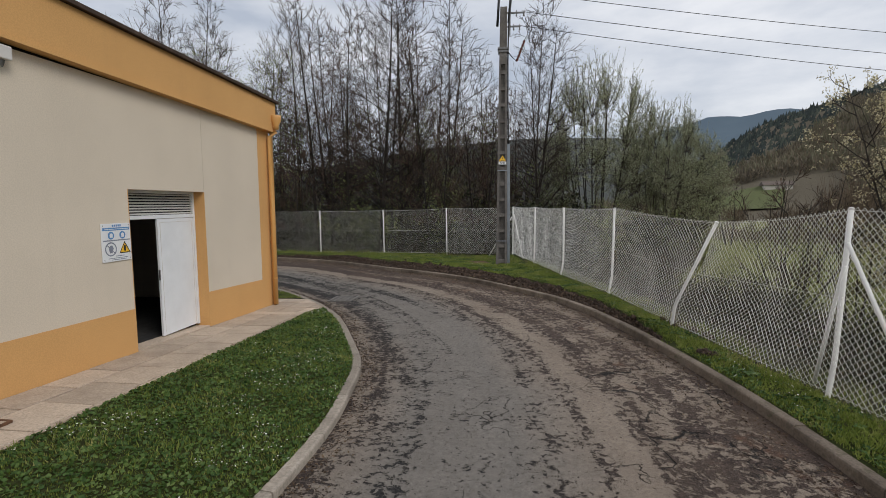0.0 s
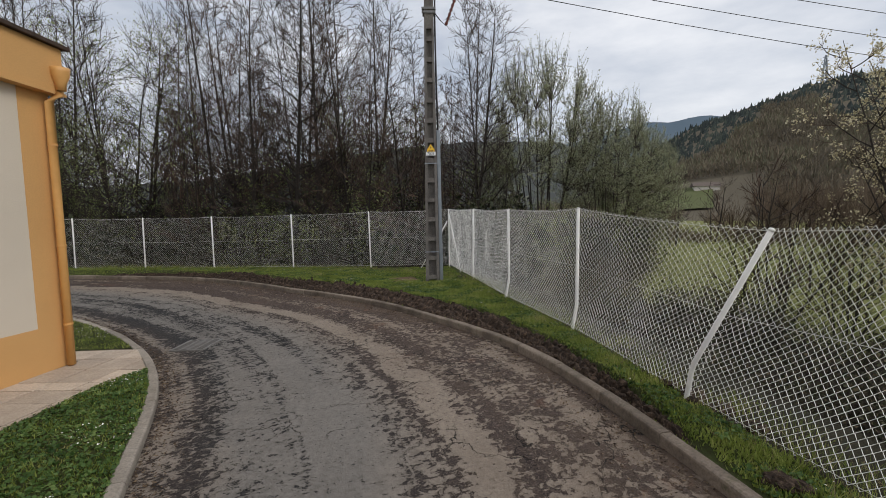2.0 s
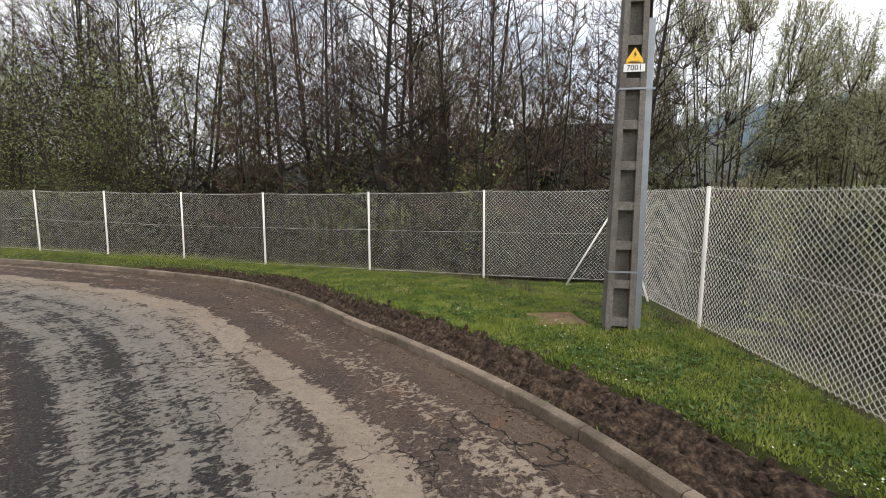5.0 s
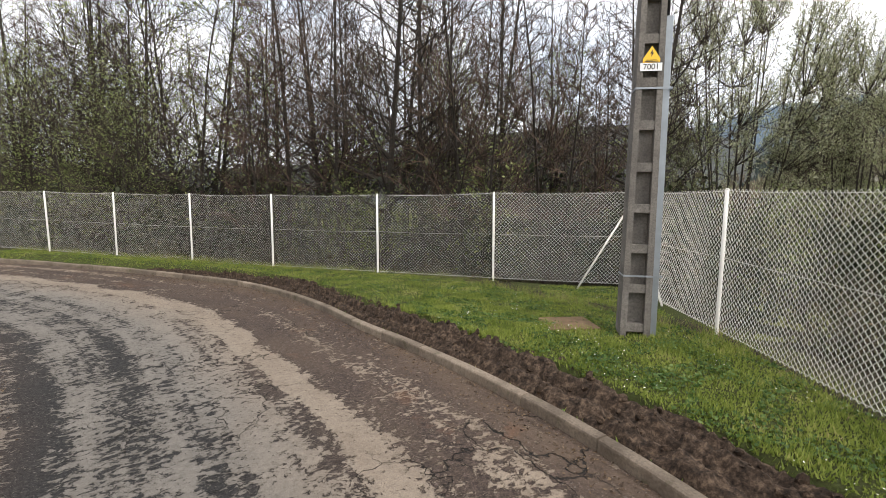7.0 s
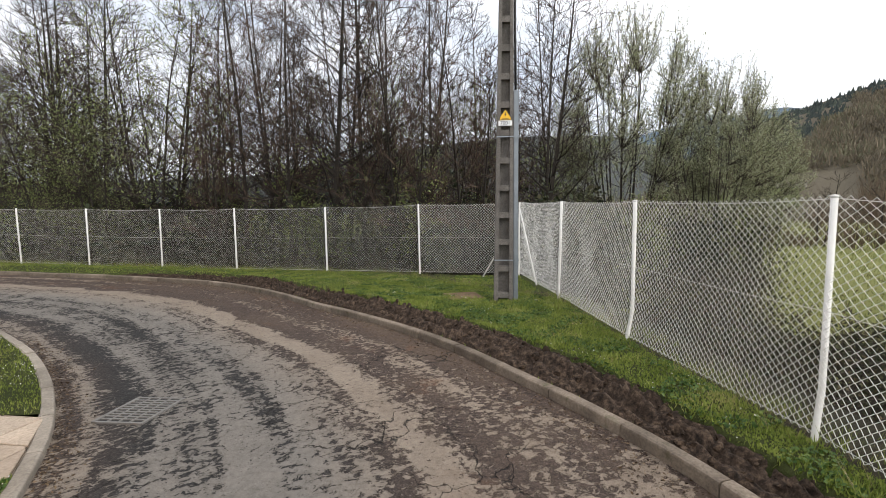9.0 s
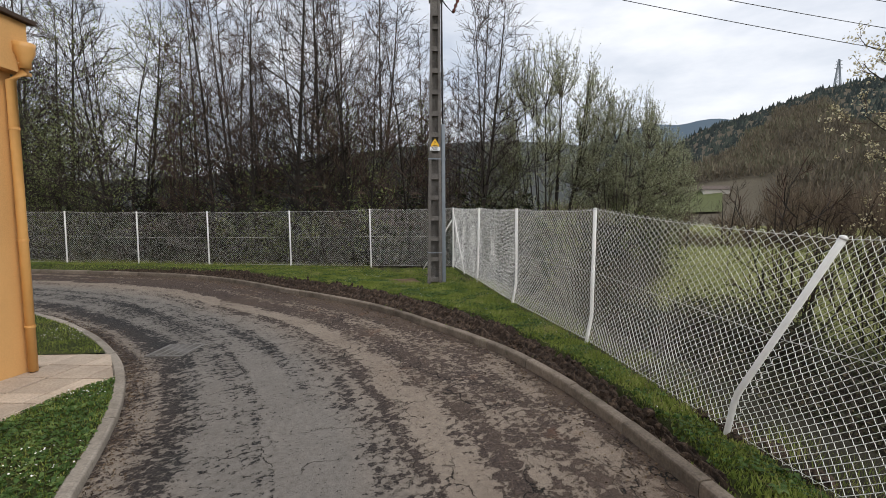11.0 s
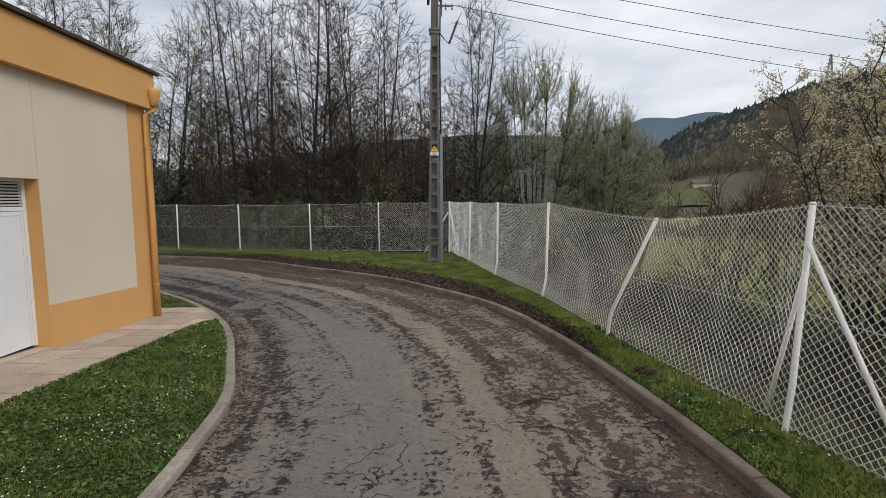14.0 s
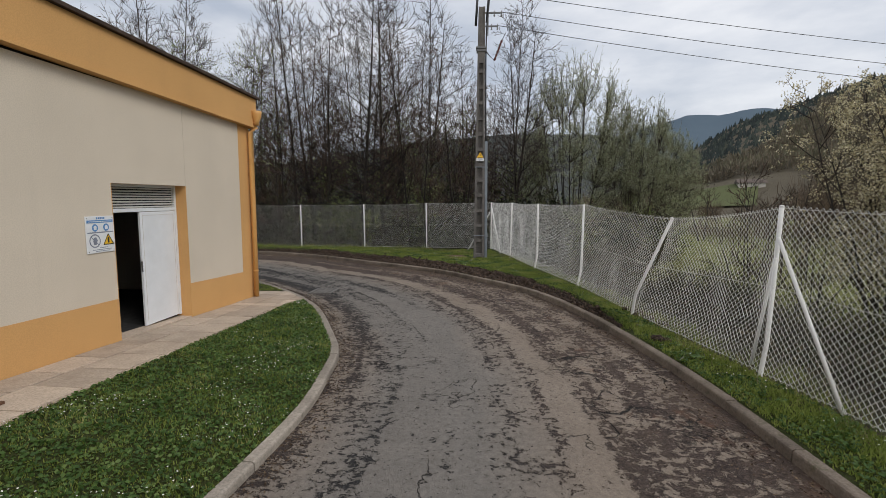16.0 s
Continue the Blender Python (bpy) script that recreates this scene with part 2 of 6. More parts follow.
M_LAWN = grass_ground("lawn_soil_and_grass", (0.042, 0.058, 0.015), (0.070, 0.082, 0.024), (0.034, 0.027, 0.016))
M_FIELD = grass_ground("meadow_ground", (0.150, 0.172, 0.048), (0.205, 0.205, 0.074), (0.16, 0.135, 0.065), 0.3)
M_SCRUB = grass_ground("scrubby_bank_soil", (0.034, 0.029, 0.019), (0.050, 0.046, 0.024), (0.018, 0.014, 0.010), 0.7)
M_MUD = Mat("churned_wet_mud", 0.85)
M_MUD.colour(M_MUD.ramp(M_MUD.noise(16, 8, 0.72), (0.36, (0.010, 0.007, 0.005)), (0.50, (0.046, 0.031, 0.022)), (0.66, (0.140, 0.098, 0.069))))
M_MUD.bump(M_MUD.noise(30, 5, 0.7), 0.8, 0.03)
M_MUD = M_MUD.m


def leafy(name, stops, rough=0.6, trans=0.0, scale=0.0):
    """Leaves and twigs: each one has its own tone; trans is the share of light that passes through, scale adds broad patches."""
    m = Mat(name, rough)
    value = m.random(True)
    if scale:
        patch = m.ramp(m.noise(scale, 4, 0.6), (0.32, 0.0), (0.68, 1.0))
        value = m.math("ADD", m.math("MULTIPLY", value, 0.5), m.math("MULTIPLY", patch, 0.5))
    tone = m.ramp(value, *stops)
    m.colour(tone)
    m.b.inputs["Specular IOR Level"].default_value = 0.25
    if trans:
        thin = m.n.new("ShaderNodeBsdfTranslucent")
        both = m.n.new("ShaderNodeMixShader")
        both.inputs[0].default_value = trans
        m.l.new(tone, thin.inputs["Color"])
        m.l.new(m.b.outputs[0], both.inputs[1])
        m.l.new(thin.outputs[0], both.inputs[2])
        m.l.new(both.outputs[0], m.n["Material Output"].inputs["Surface"])
    return m.m


M_BLADE = leafy("grass_blades", ((0.0, (0.090, 0.130, 0.022)), (0.40, (0.185, 0.240, 0.048)), (0.74, (0.305, 0.350, 0.088)), (0.91, (0.44, 0.39, 0.17)), (1.0, (0.54, 0.45, 0.25))), 0.6, 0.4, 1.6)
M_CLOVER = leafy("clover_leaves", ((0.0, (0.018, 0.046, 0.010)), (0.6, (0.075, 0.135, 0.032)), (1.0, (0.220, 0.285, 0.090))), 0.5, 0.25, 3.0)
M_DAISY = plain("daisy_petals", (0.78, 0.77, 0.72), 0.7, vary=0.05)
M_DRY = leafy("dry_straw", ((0.0, (0.20, 0.15, 0.075)), (1.0, (0.32, 0.26, 0.15))))
M_BARK = Mat("grey_brown_bark", 0.95)
M_BARK.colour(M_BARK.mix(M_BARK.noise(3.0, 7, 0.7, M_BARK.vec((3, 3, 0.8))), (0.016, 0.013, 0.011), (0.062, 0.053, 0.045)))
M_BARK.bump(M_BARK.noise(12, 6, 0.7, M_BARK.vec((3, 3, 0.6))), 0.8, 0.03)
M_BARK = M_BARK.m
M_TWIG = leafy("bare_twigs", ((0.0, (0.020, 0.015, 0.012)), (0.6, (0.052, 0.040, 0.033)), (1.0, (0.105, 0.082, 0.067))), 0.85)
M_TWIG_RED = leafy("reddish_bare_twigs", ((0.0, (0.038, 0.025, 0.019)), (1.0, (0.115, 0.077, 0.055))), 0.85)
M_WILLOW = leafy("young_willow_leaves", ((0.0, (0.23, 0.265, 0.13)), (0.6, (0.41, 0.43, 0.26)), (1.0, (0.60, 0.60, 0.45))), 0.6, 0.4)
M_SPRING = leafy("spring_leaves", ((0.0, (0.110, 0.145, 0.045)), (0.7, (0.225, 0.265, 0.095)), (1.0, (0.34, 0.36, 0.16))), 0.6, 0.4)
M_IVY = leafy("dark_ivy_and_bramble_leaves", ((0.0, (0.010, 0.015, 0.006)), (0.7, (0.028, 0.036, 0.013)), (1.0, (0.075, 0.066, 0.032))))
M_BRAMBLE = leafy("bramble_leaves", ((0.0, (0.018, 0.024, 0.010)), (0.6, (0.060, 0.062, 0.028)), (1.0, (0.130, 0.095, 0.055))))
M_CATKIN = leafy("cream_catkins", ((0.0, (0.36, 0.31, 0.17)), (0.5, (0.60, 0.53, 0.33)), (1.0, (0.76, 0.71, 0.52))), 0.7, 0.2)
M_HILLTREE = leafy("hillside_tree_crowns", ((0.0, (0.088, 0.078, 0.060)), (0.35, (0.145, 0.124, 0.092)), (0.55, (0.190, 0.154, 0.108)), (0.75, (0.150, 0.150, 0.096)), (1.0, (0.225, 0.212, 0.140))), 0.95, 0.0, 0.05)
M_CONIFER = leafy("dark_conifers", ((0.0, (0.024, 0.033, 0.034)), (0.5, (0.044, 0.056, 0.052)), (0.8, (0.075, 0.088, 0.070)), (1.0, (0.115, 0.118, 0.088))), 0.95, 0.0, 0.05)
M_HILL = grass_ground("hillside_undergrowth", (0.098, 0.084, 0.060), (0.132, 0.112, 0.078), (0.075, 0.064, 0.048))
# the blue of the air's haze is mixed into this hill's own colour
M_FARHILL = Mat("far_hill_haze_blue", 1.0)
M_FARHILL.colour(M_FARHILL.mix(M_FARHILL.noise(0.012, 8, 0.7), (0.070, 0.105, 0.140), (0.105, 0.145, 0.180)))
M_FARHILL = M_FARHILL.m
M_HOUSEW = plain("house_white_wall", (0.62, 0.58, 0.52), 0.9, vary=0.08, scale=1)
M_ROOFT = plain("weathered_tiled_roof", (0.13, 0.105, 0.09), 0.9, vary=0.2, scale=3)


# ---- mesh helpers ----
def fast_mesh(name, verts, faces, material, smooth=False):
    verts, faces = np.asarray(verts, dtype=np.float32), np.asarray(faces, dtype=np.int32)
    me = bpy.data.meshes.new(name)
    k = faces.shape[1]
    me.vertices.add(len(verts))
    me.vertices.foreach_set("co", verts.ravel())
    me.loops.add(faces.size)
    me.loops.foreach_set("vertex_index", faces.ravel())
    me.polygons.add(len(faces))
    me.polygons.foreach_set("loop_start", np.arange(len(faces), dtype=np.int32) * k)
    me.polygons.foreach_set("use_smooth", np.full(len(faces), smooth))
    me.update(calc_edges=True)
    me.materials.append(material)
    return me


def child(ob, parent):
    if parent is not None:
        ob.parent = parent
    return ob


def part(name, bm, material, parent=None, label="", smooth=False):
    me = bpy.data.meshes.new(name)
    bmesh.ops.recalc_face_normals(bm, faces=bm.faces)
    bm.to_mesh(me)
    bm.free()
    me.materials.append(material)
    for p in me.polygons:
        p.use_smooth = smooth
    ob = child(new(name, me), parent)
    return tagged(ob, label) if label else ob


def box(bm, lo, hi, bevel=0.0, m=None):
    made = bmesh.ops.create_cube(bm, size=1.0)["verts"]
    for v in made:
        v.co = Vector([(a + b) / 2 + c * (b - a) for a, b, c in zip(lo, hi, v.co)])
    if bevel:
        edges = list({e for v in made for e in v.link_edges})
        out = bmesh.ops.bevel(bm, geom=edges, offset=bevel, segments=2, affect="EDGES", profile=0.5)
        made = list({v for f in out["faces"] for v in f.verts} | {v for v in made if v.is_valid})
    if m is not None:
        bmesh.ops.transform(bm, matrix=m, verts=made)
    return made


def tube(bm, points, radii, sides=8, cap=True):
    """A round tube through points."""
    pts = [Vector(p) for p in points]
    rings = []
    for i, p in enumerate(pts):
        d = (pts[min(i + 1, len(pts) - 1)] - pts[max(i - 1, 0)]).normalized()
        a = d.orthogonal().normalized() if abs(d.z) < 0.9 else Vector((1, 0, 0)).cross(d).normalized()
        b = d.cross(a)
        r = radii[i] if isinstance(radii, (list, tuple)) else radii
        rings.append([bm.verts.new(p + r * (math.cos(k) * a + math.sin(k) * b)) for k in (2 * math.pi * j / sides for j in range(sides))])
    for r0, r1 in zip(rings, rings[1:]):
        for j in range(sides):
            bm.faces.new((r0[j], r0[(j + 1) % sides], r1[(j + 1) % sides], r1[j]))
    if cap:
        bm.faces.new(rings[0][::-1])
        bm.faces.new(rings[-1])


def sticks(name, p0, p1, r0, r1, material):
    """Many thin three-sided tapered sticks as one mesh."""
    p0, p1 = np.asarray(p0, float), np.asarray(p1, float)
    r0, r1 = np.asarray(r0, float)[:, None], np.asarray(r1, float)[:, None]
    d = p1 - p0
    d /= np.maximum(np.linalg.norm(d, axis=1, keepdims=True), 1e-9)
    ref = np.where(np.abs(d[:, 2:3]) > 0.9, np.array([[1.0, 0, 0]]), np.array([[0, 0, 1.0]]))
    a = np.cross(d, ref)
    a /= np.linalg.norm(a, axis=1, keepdims=True)
    b = np.cross(d, a)
    rows = []
    for p, r in ((p0, r0), (p1, r1)):
        for k in range(3):
            rows.append(p + r * (math.cos(k * 2.0944) * a + math.sin(k * 2.0944) * b))
    n = len(p0)
    verts = np.stack(rows, axis=1).reshape(-1, 3)
    base = np.arange(n)[:, None] * 6
    quads = np.concatenate([base + np.array([[k, (k + 1) % 3, 3 + (k + 1) % 3, 3 + k]]) for k in range(3)])
    return fast_mesh(name, verts, quads, material)


def leaves(name, centres, size, material, rng, flat=0.0, aspect=0.45):
    """Many small leaf-shaped quads, turned at random (flat=1 lies level)."""
    c = np.asarray(centres, float)
    n = len(c)
    u = rng.normal(size=(n, 3))
    u[:, 2] *= 1 - flat
    u /= np.linalg.norm(u, axis=1, keepdims=True)
    w = rng.normal(size=(n, 3))
    w[:, 2] *= 1 - flat
    v = w - u * (w * u).sum(1, keepdims=True)
    v /= np.linalg.norm(v, axis=1, keepdims=True)
    s = (np.asarray(size) * rng.uniform(0.6, 1.4, n))[:, None]
    verts = np.stack([c - u * s, c + v * s * aspect, c + u * s, c - v * s * aspect], axis=1).reshape(-1, 3)
    return fast_mesh(name, verts, np.arange(4 * n).reshape(-1, 4), material)


def curve_points(points, step):
    """Catmull-Rom through 2D points, resampled evenly."""
    p = np.asarray(points, float)
    q = np.vstack([2 * p[0] - p[1], p, 2 * p[-1] - p[-2]])
    out = []
    for i in range(1, len(q) - 2):
        for t in np.linspace(0, 1, 16, endpoint=False):
            a, b, c, d = q[i - 1:i + 3]
            out.append(0.5 * (2 * b + (c - a) * t + (2 * a - 5 * b + 4 * c - d) * t * t + (3 * b - a - 3 * c + d) * t ** 3))
    out.append(p[-1])
    out = np.array(out)
    s = np.concatenate([[0], np.cumsum(np.linalg.norm(np.diff(out, axis=0), axis=1))])
    n = max(2, int(round(s[-1] / step)) + 1)
    k = np.linspace(0, s[-1], n)
    return np.stack([np.interp(k, s, out[:, 0]), np.interp(k, s, out[:, 1])], axis=1)


def offset(line, d):
    """The line moved d metres to its left."""
    t = np.gradient(line, axis=0)
    t /= np.linalg.norm(t, axis=1, keepdims=True)
    return line + d * np.stack([-t[:, 1], t[:, 0]], axis=1)


def wave(x, y, scale, seed=0.0):
    return noise.noise(Vector((x / scale, y / scale, seed)))


# ---- the plan ----
KERB_RIGHT = [(1.0, -14), (2.2, -6), (2.9, -1.5), (3.2, 1.2), (3.31, 2.9), (3.40, 4.6), (3.36, 6.5), (3.13, 8.8), (2.76, 10.4), (2.33, 11.45), (1.8, 12.45), (1.0, 13.85), (0.1, 15.1), (-0.95, 16.3), (-2.1, 17.5), (-3.6, 19.15), (-5.7, 20.65), (-7.75, 21.4), (-9.85, 22.05), (-12.2, 22.6), (-14.3, 23.0), (-20, 23.6), (-32, 24.0)]
KERB_LEFT = [(-4.6, -14), (-3.6, -5), (-2.6, -0.5), (-1.75, 2.3), (-1.43, 3.6), (-1.22, 4.8), (-1.19, 5.8), (-1.24, 6.9), (-1.6, 8.15), (-2.07, 9.55), (-2.65, 10.8), (-3.4, 12.0), (-4.55, 13.35), (-6.05, 14.7), (-8.15, 16.1), (-12.5, 17.9), (-20, 19.2), (-32, 19.8)]
right_line, left_line = curve_points(KERB_RIGHT, 0.25), curve_points(KERB_LEFT, 0.25)


def road_z(x, y):
    """The lane falls towards its inner side and the gully."""
    return -0.127 + 0.042 * max(min(x, 4.2), -3.4)


def pave_z(s):
    return 0.075 - 0.045 * max(min(s, 6.5), -6)


WALL_O, WALL_D = Vector((-4.734, 6.358)), Vector((0.1219, 0.9925))
WALL_N = Vector((0.9925, -0.1219))


def wall_xy(s, n):
    p = WALL_O + WALL_D * float(s) + WALL_N * float(n)
    return p.x, p.y


WALL_M = Matrix(((WALL_N.x, WALL_D.x, 0, WALL_O.x), (WALL_N.y, WALL_D.y, 0, WALL_O.y), (0, 0, 1, 0), (0, 0, 0, 1)))
FENCE = [  # base x, y, z; top x, y, z
    (4.15, -4.1, 0.18, 4.2, -4.1, 2.2), (4.3, -1.1, 0.18, 4.35, -1.1, 2.2), (4.32, 1.95, 0.18, 4.38, 1.95, 2.2),
    (4.19, 4.92, 0.17, 4.37, 5.02, 2.21), (3.95, 7.92, 0.17, 4.25, 7.26, 1.975), (3.86, 10.78, 0.17, 4.0, 10.93, 2.16),
    (3.47, 13.68, 0.17, 3.545, 13.74, 2.14), (3.29, 16.85, 0.13, 3.35, 17.0, 2.14), (3.1, 20.7, 0.04, 3.1, 20.72, 2.13),
    (0.18, 21.1, 0.02, 0.15, 21.05, 2.08), (-2.72, 21.55, 0.02, -2.76, 21.65, 2.0), (-5.84, 22.3, -0.03, -5.86, 22.33, 1.96),
    (-8.66, 22.98, -0.08, -8.62, 22.93, 1.94), (-11.55, 23.55, -0.05, -11.5, 23.5, 1.95), (-14.42, 24.1, -0.02, -14.4, 24.05, 1.96),
    (-17.3, 24.6, 0.0, -17.3, 24.6, 1.98), (-20.2, 25.05, 0.0, -20.2, 25.05, 2.0), (-23.1, 25.4, 0.0, -23.1, 25.4, 2.0), (-26, 25.7, 0.0, -26, 25.7, 2.0)]
fence_line = np.array([f[:3] for f in FENCE])


# ---- setting: ground, road, kerbs, lawns ----
def graded(dense_lo, dense_hi, step, far):
    mid = list(np.arange(dense_lo, dense_hi + 1e-6, step))
    up, d = [], step
    while (up[-1] if up else dense_hi) < far:
        d *= 1.35
        up.append((up[-1] if up else dense_hi) + d)
    down, d = [], step
    while (down[-1] if down else dense_lo) > -far:
        d *= 1.35
        down.append((down[-1] if down else dense_lo) - d)
    return np.array(down[::-1] + mid + up)


def outside(x, y):
    """Metres beyond the fence (negative within the yard)."""
    best, sign = 1e9, -1.0
    for (x0, y0, _), (x1, y1, _) in zip(fence_line, fence_line[1:]):
        dx, dy = x1 - x0, y1 - y0
        t = max(0.0, min(1.0, ((x - x0) * dx + (y - y0) * dy) / (dx * dx + dy * dy)))
        px, py = x0 + t * dx, y0 + t * dy
        d = math.hypot(x - px, y - py)
        if d < best:
            best, sign = d, 1.0 if dx * (y - py) - dy * (x - px) < 0 else -1.0
    return best * sign


def ground_z(x, y):
    o = outside(x, y) if -40 < x < 60 and -30 < y < 70 else 40.0
    if o < 0.4:
        return -0.42
    k = min(1.0, (o - 0.4) / 2.6)
    k = k * k * (3 - 2 * k)
    drop = -1.35 if x > 3 else -0.9
    return -0.42 + (drop + 0.42) * k + 0.12 * wave(x, y, 2.5, 3.0) * k


gx, gy = graded(-30, 34, 0.8, 2400), graded(-8, 46, 0.8, 2400)
gv = np.array([(x, y, ground_z(x, y)) for y in gy for x in gx])
nx = len(gx)
gi = (np.arange(len(gy) - 1)[:, None] * nx + np.arange(nx - 1)[None, :]).ravel()[:, None]
ground = new("ground", fast_mesh("ground", gv, gi + np.array([[0, 1, nx + 1, nx]]), M_FIELD, True))
tagged(ground, "rough yellow-green meadow ground beyond the wire fence", "ground", kind="structure")


def loft(name, a, b, cols, height, material, skirt=0.0):
    """A sheet between two lines of as many points; height(x, y, i, f) in metres."""
    n = len(a)
    verts = []
    for i in range(n):
        for j in range(cols + 1):
            f = j / cols
            x, y = a[i] * (1 - f) + b[i] * f
            verts.append((x, y, height(x, y, i, f)))
    idx = (np.arange(n - 1)[:, None] * (cols + 1) + np.arange(cols)[None, :]).ravel()[:, None]
    return fast_mesh(name, verts, idx + np.array([[0, 1, cols + 2, cols + 1]]), material, True)


N_ROAD = 260
road_l, road_r = curve_points(KERB_LEFT, 0.1), curve_points(KERB_RIGHT, 0.1)


def pair(a, b, n):
    """Match points of two curves by the nearest crossing."""
    ia = np.linspace(0, len(a) - 1, n).astype(int)
    pa = a[ia]
    pb, last = [], 0
    for p in pa:
        d = np.linalg.norm(b[last:last + 160] - p, axis=1)
        last += int(np.argmin(d))
        pb.append(b[last])
    pb = np.array(pb)
    for _ in range(6):
        pb[1:-1] = (pb[:-2] + 2 * pb[1:-1] + pb[2:]) / 4
    return pa, pb


road_b, road_a = pair(road_r, road_l, N_ROAD)
COLS = 28
road_mesh = loft("road", road_a - 0.0, road_b, COLS, lambda x, y, i, f: road_z(x, y) + 0.008 * wave(x, y, 0.9, 7.0), M_ROAD)
along = np.concatenate([[0], np.cumsum(np.linalg.norm(np.diff((road_a + road_b) / 2, axis=0), axis=1))])
uvs = road_mesh.uv_layers.new(name="lane")
vi = np.zeros(len(road_mesh.loops), dtype=np.int32)
road_mesh.loops.foreach_get("vertex_index", vi)
width = np.linalg.norm(road_b - road_a, axis=1)
row, col = vi // (COLS + 1), vi % (COLS + 1)
uvs.data.foreach_set("uv", np.stack([5.2 * col / COLS, along[row]], axis=1).astype(np.float32).ravel())
road = tagged(new("road", road_mesh), "worn grey asphalt lane with cracks, flaked film and brown mud", "road", kind="structure")


def kerb(name, line, side, top, width_m, material, label, rng):
    """A row of bevelled kerb stones along a line; side +1 lies to the left of the line's run."""
    base = tagged(new(name), label, "kerb", kind="structure")
    step, n = 4, len(line)
    for i in range(0, n - step, step):
        seg = line[i:i + step + 1]
        t = np.gradient(seg, axis=0)
        t /= np.linalg.norm(t, axis=1, keepdims=True)
        nrm = side * np.stack([-t[:, 1], t[:, 0]], axis=1)
        lift, shift = rng.uniform(-0.006, 0.006), rng.uniform(-0.006, 0.006)
        verts = []
        for k in range(step + 1):
            p, q = seg[k].copy(), nrm[k]
            if k == 0:
                p = p + t[0] * 0.006
            if k == step:
                p = p - t[k] * 0.006
            z = road_z(*p)
            zt = top(*p) + lift + rng.uniform(-0.002, 0.002)
            for off, h in ((0.0, z - 0.12), (0.004, zt - 0.028), (0.010, zt - 0.010), (0.030, zt), (width_m - 0.02, zt), (width_m, zt - 0.015), (width_m, z - 0.12)):
                verts.append((p[0] + q[0] * (off + shift), p[1] + q[1] * (off + shift), h))
        faces = []
        for k in range(step):
            for j in range(6):
                a = k * 7 + j
                faces.append((a, a + 1, a + 8, a + 7))
        me = bpy.data.meshes.new("kerb_stone")
        ends = [tuple(range(7)), tuple(range(step * 7 + 6, step * 7 - 1, -1))]
        me.from_pydata(verts, [], faces + ends)
        me.materials.append(material)
        child(new("kerb_stone", me), base)
    return base


def right_top(x, y):
    return road_z(x, y) + 0.115


def left_top(x, y):
    return road_z(x, y) + 0.085


kerb_rng = np.random.default_rng(4)
kerb("kerb_right", right_line[30:], -1, right_top, 0.135, M_KERB_R, "weathered mossy concrete kerb stones round the outer bend", kerb_rng)
kerb("kerb_left", left_line[40:], 1, left_top, 0.14, M_KERB_L, "pale concrete kerb stones round the inner lawn", kerb_rng)

MUD_W = [(-14, 0.0), (6.5, 0.0), (8.3, 0.22), (11, 0.45), (13, 0.72), (15, 0.72), (18, 0.48), (20.5, 0.34), (21.6, 0.2), (22.4, 0.05), (24, 0.0)]


def mud_width(y):
    return float(np.interp(y, [a for a, _ in MUD_W], [b for _, b in MUD_W]))


def verge_z(x, y):
    """Grass level between the outer kerb and the fence."""
    near = float(np.interp(y, [0, 12, 17, 21, 24], [0.17, 0.165, 0.11, 0.02, -0.03]))
    return near + 0.02 * wave(x, y, 1.1, 1.0)


# the verge runs from the kerb's back to a little beyond the fence, where the bank falls away
fl = np.array([(f[0], f[1]) for f in FENCE])
fence_curve = []
for a, b in zip(fl, fl[1:]):
    for t in np.linspace(0, 1, 24, endpoint=False):
        fence_curve.append(a * (1 - t) + b * t)
fence_curve = np.array(fence_curve + [fl[-1]])
verge_in = offset(curve_points(KERB_RIGHT, 0.1), -0.13)[60:]
va, vb = pair(verge_in, fence_curve, 300)
out_dir = vb - va
out_dir /= np.linalg.norm(out_dir, axis=1, keepdims=True)


def verge_h(x, y, i, f):
    d = f * np.linalg.norm(vb[i] - va[i])
    z = verge_z(x, y)
    k = min(1.0, d / 0.35)
    z = (right_top(x, y) - 0.02) * (1 - k) + z * k
    w = mud_width(y)
    if d < w + 0.06:
        z -= 0.20 * min(1.0, (w + 0.06 - d) / 0.14) * min(1.0, d / 0.10) * min(1.0, w / 0.2)
    return z


verge = new("verge", loft("verge", va, vb, 34, verge_h, M_LAWN))
tagged(verge, "mown green grass verge between kerb and fence", "grass verge", kind="structure")
# the corner by the fence's end post
cxs, cys = np.linspace(0.6, 3.42, 12), np.linspace(16.6, 21.06, 16)
cv = np.array([(x, min(y, 21.12 - 0.12 * x), verge_z(x, y) - 0.028) for y in cys for x in cxs])
ci = (np.arange(15)[:, None] * 12 + np.arange(11)[None, :]).ravel()[:, None]
corner = new("verge_corner", fast_mesh("verge_corner", cv, ci + np.array([[0, 1, 13, 12]]), M_LAWN, True))
tagged(corner, "grass corner of the verge by the end post", "grass verge", kind="structure")
bank = new("bank", loft("bank", vb, vb + out_dir * 8.4, 24, lambda x, y, i, f: verge_z(*vb[i]) - 0.01 - (1.38 if x > 3 else 0.85) * min(1.0, max(0.0, f * 2.6 - 0.15)) ** 1.3 + (0.16 * min(1.0, 2 * f)) * wave(x, y, 0.7, 2.0) - 1.6 * max(0.0, f - 0.85), M_SCRUB))
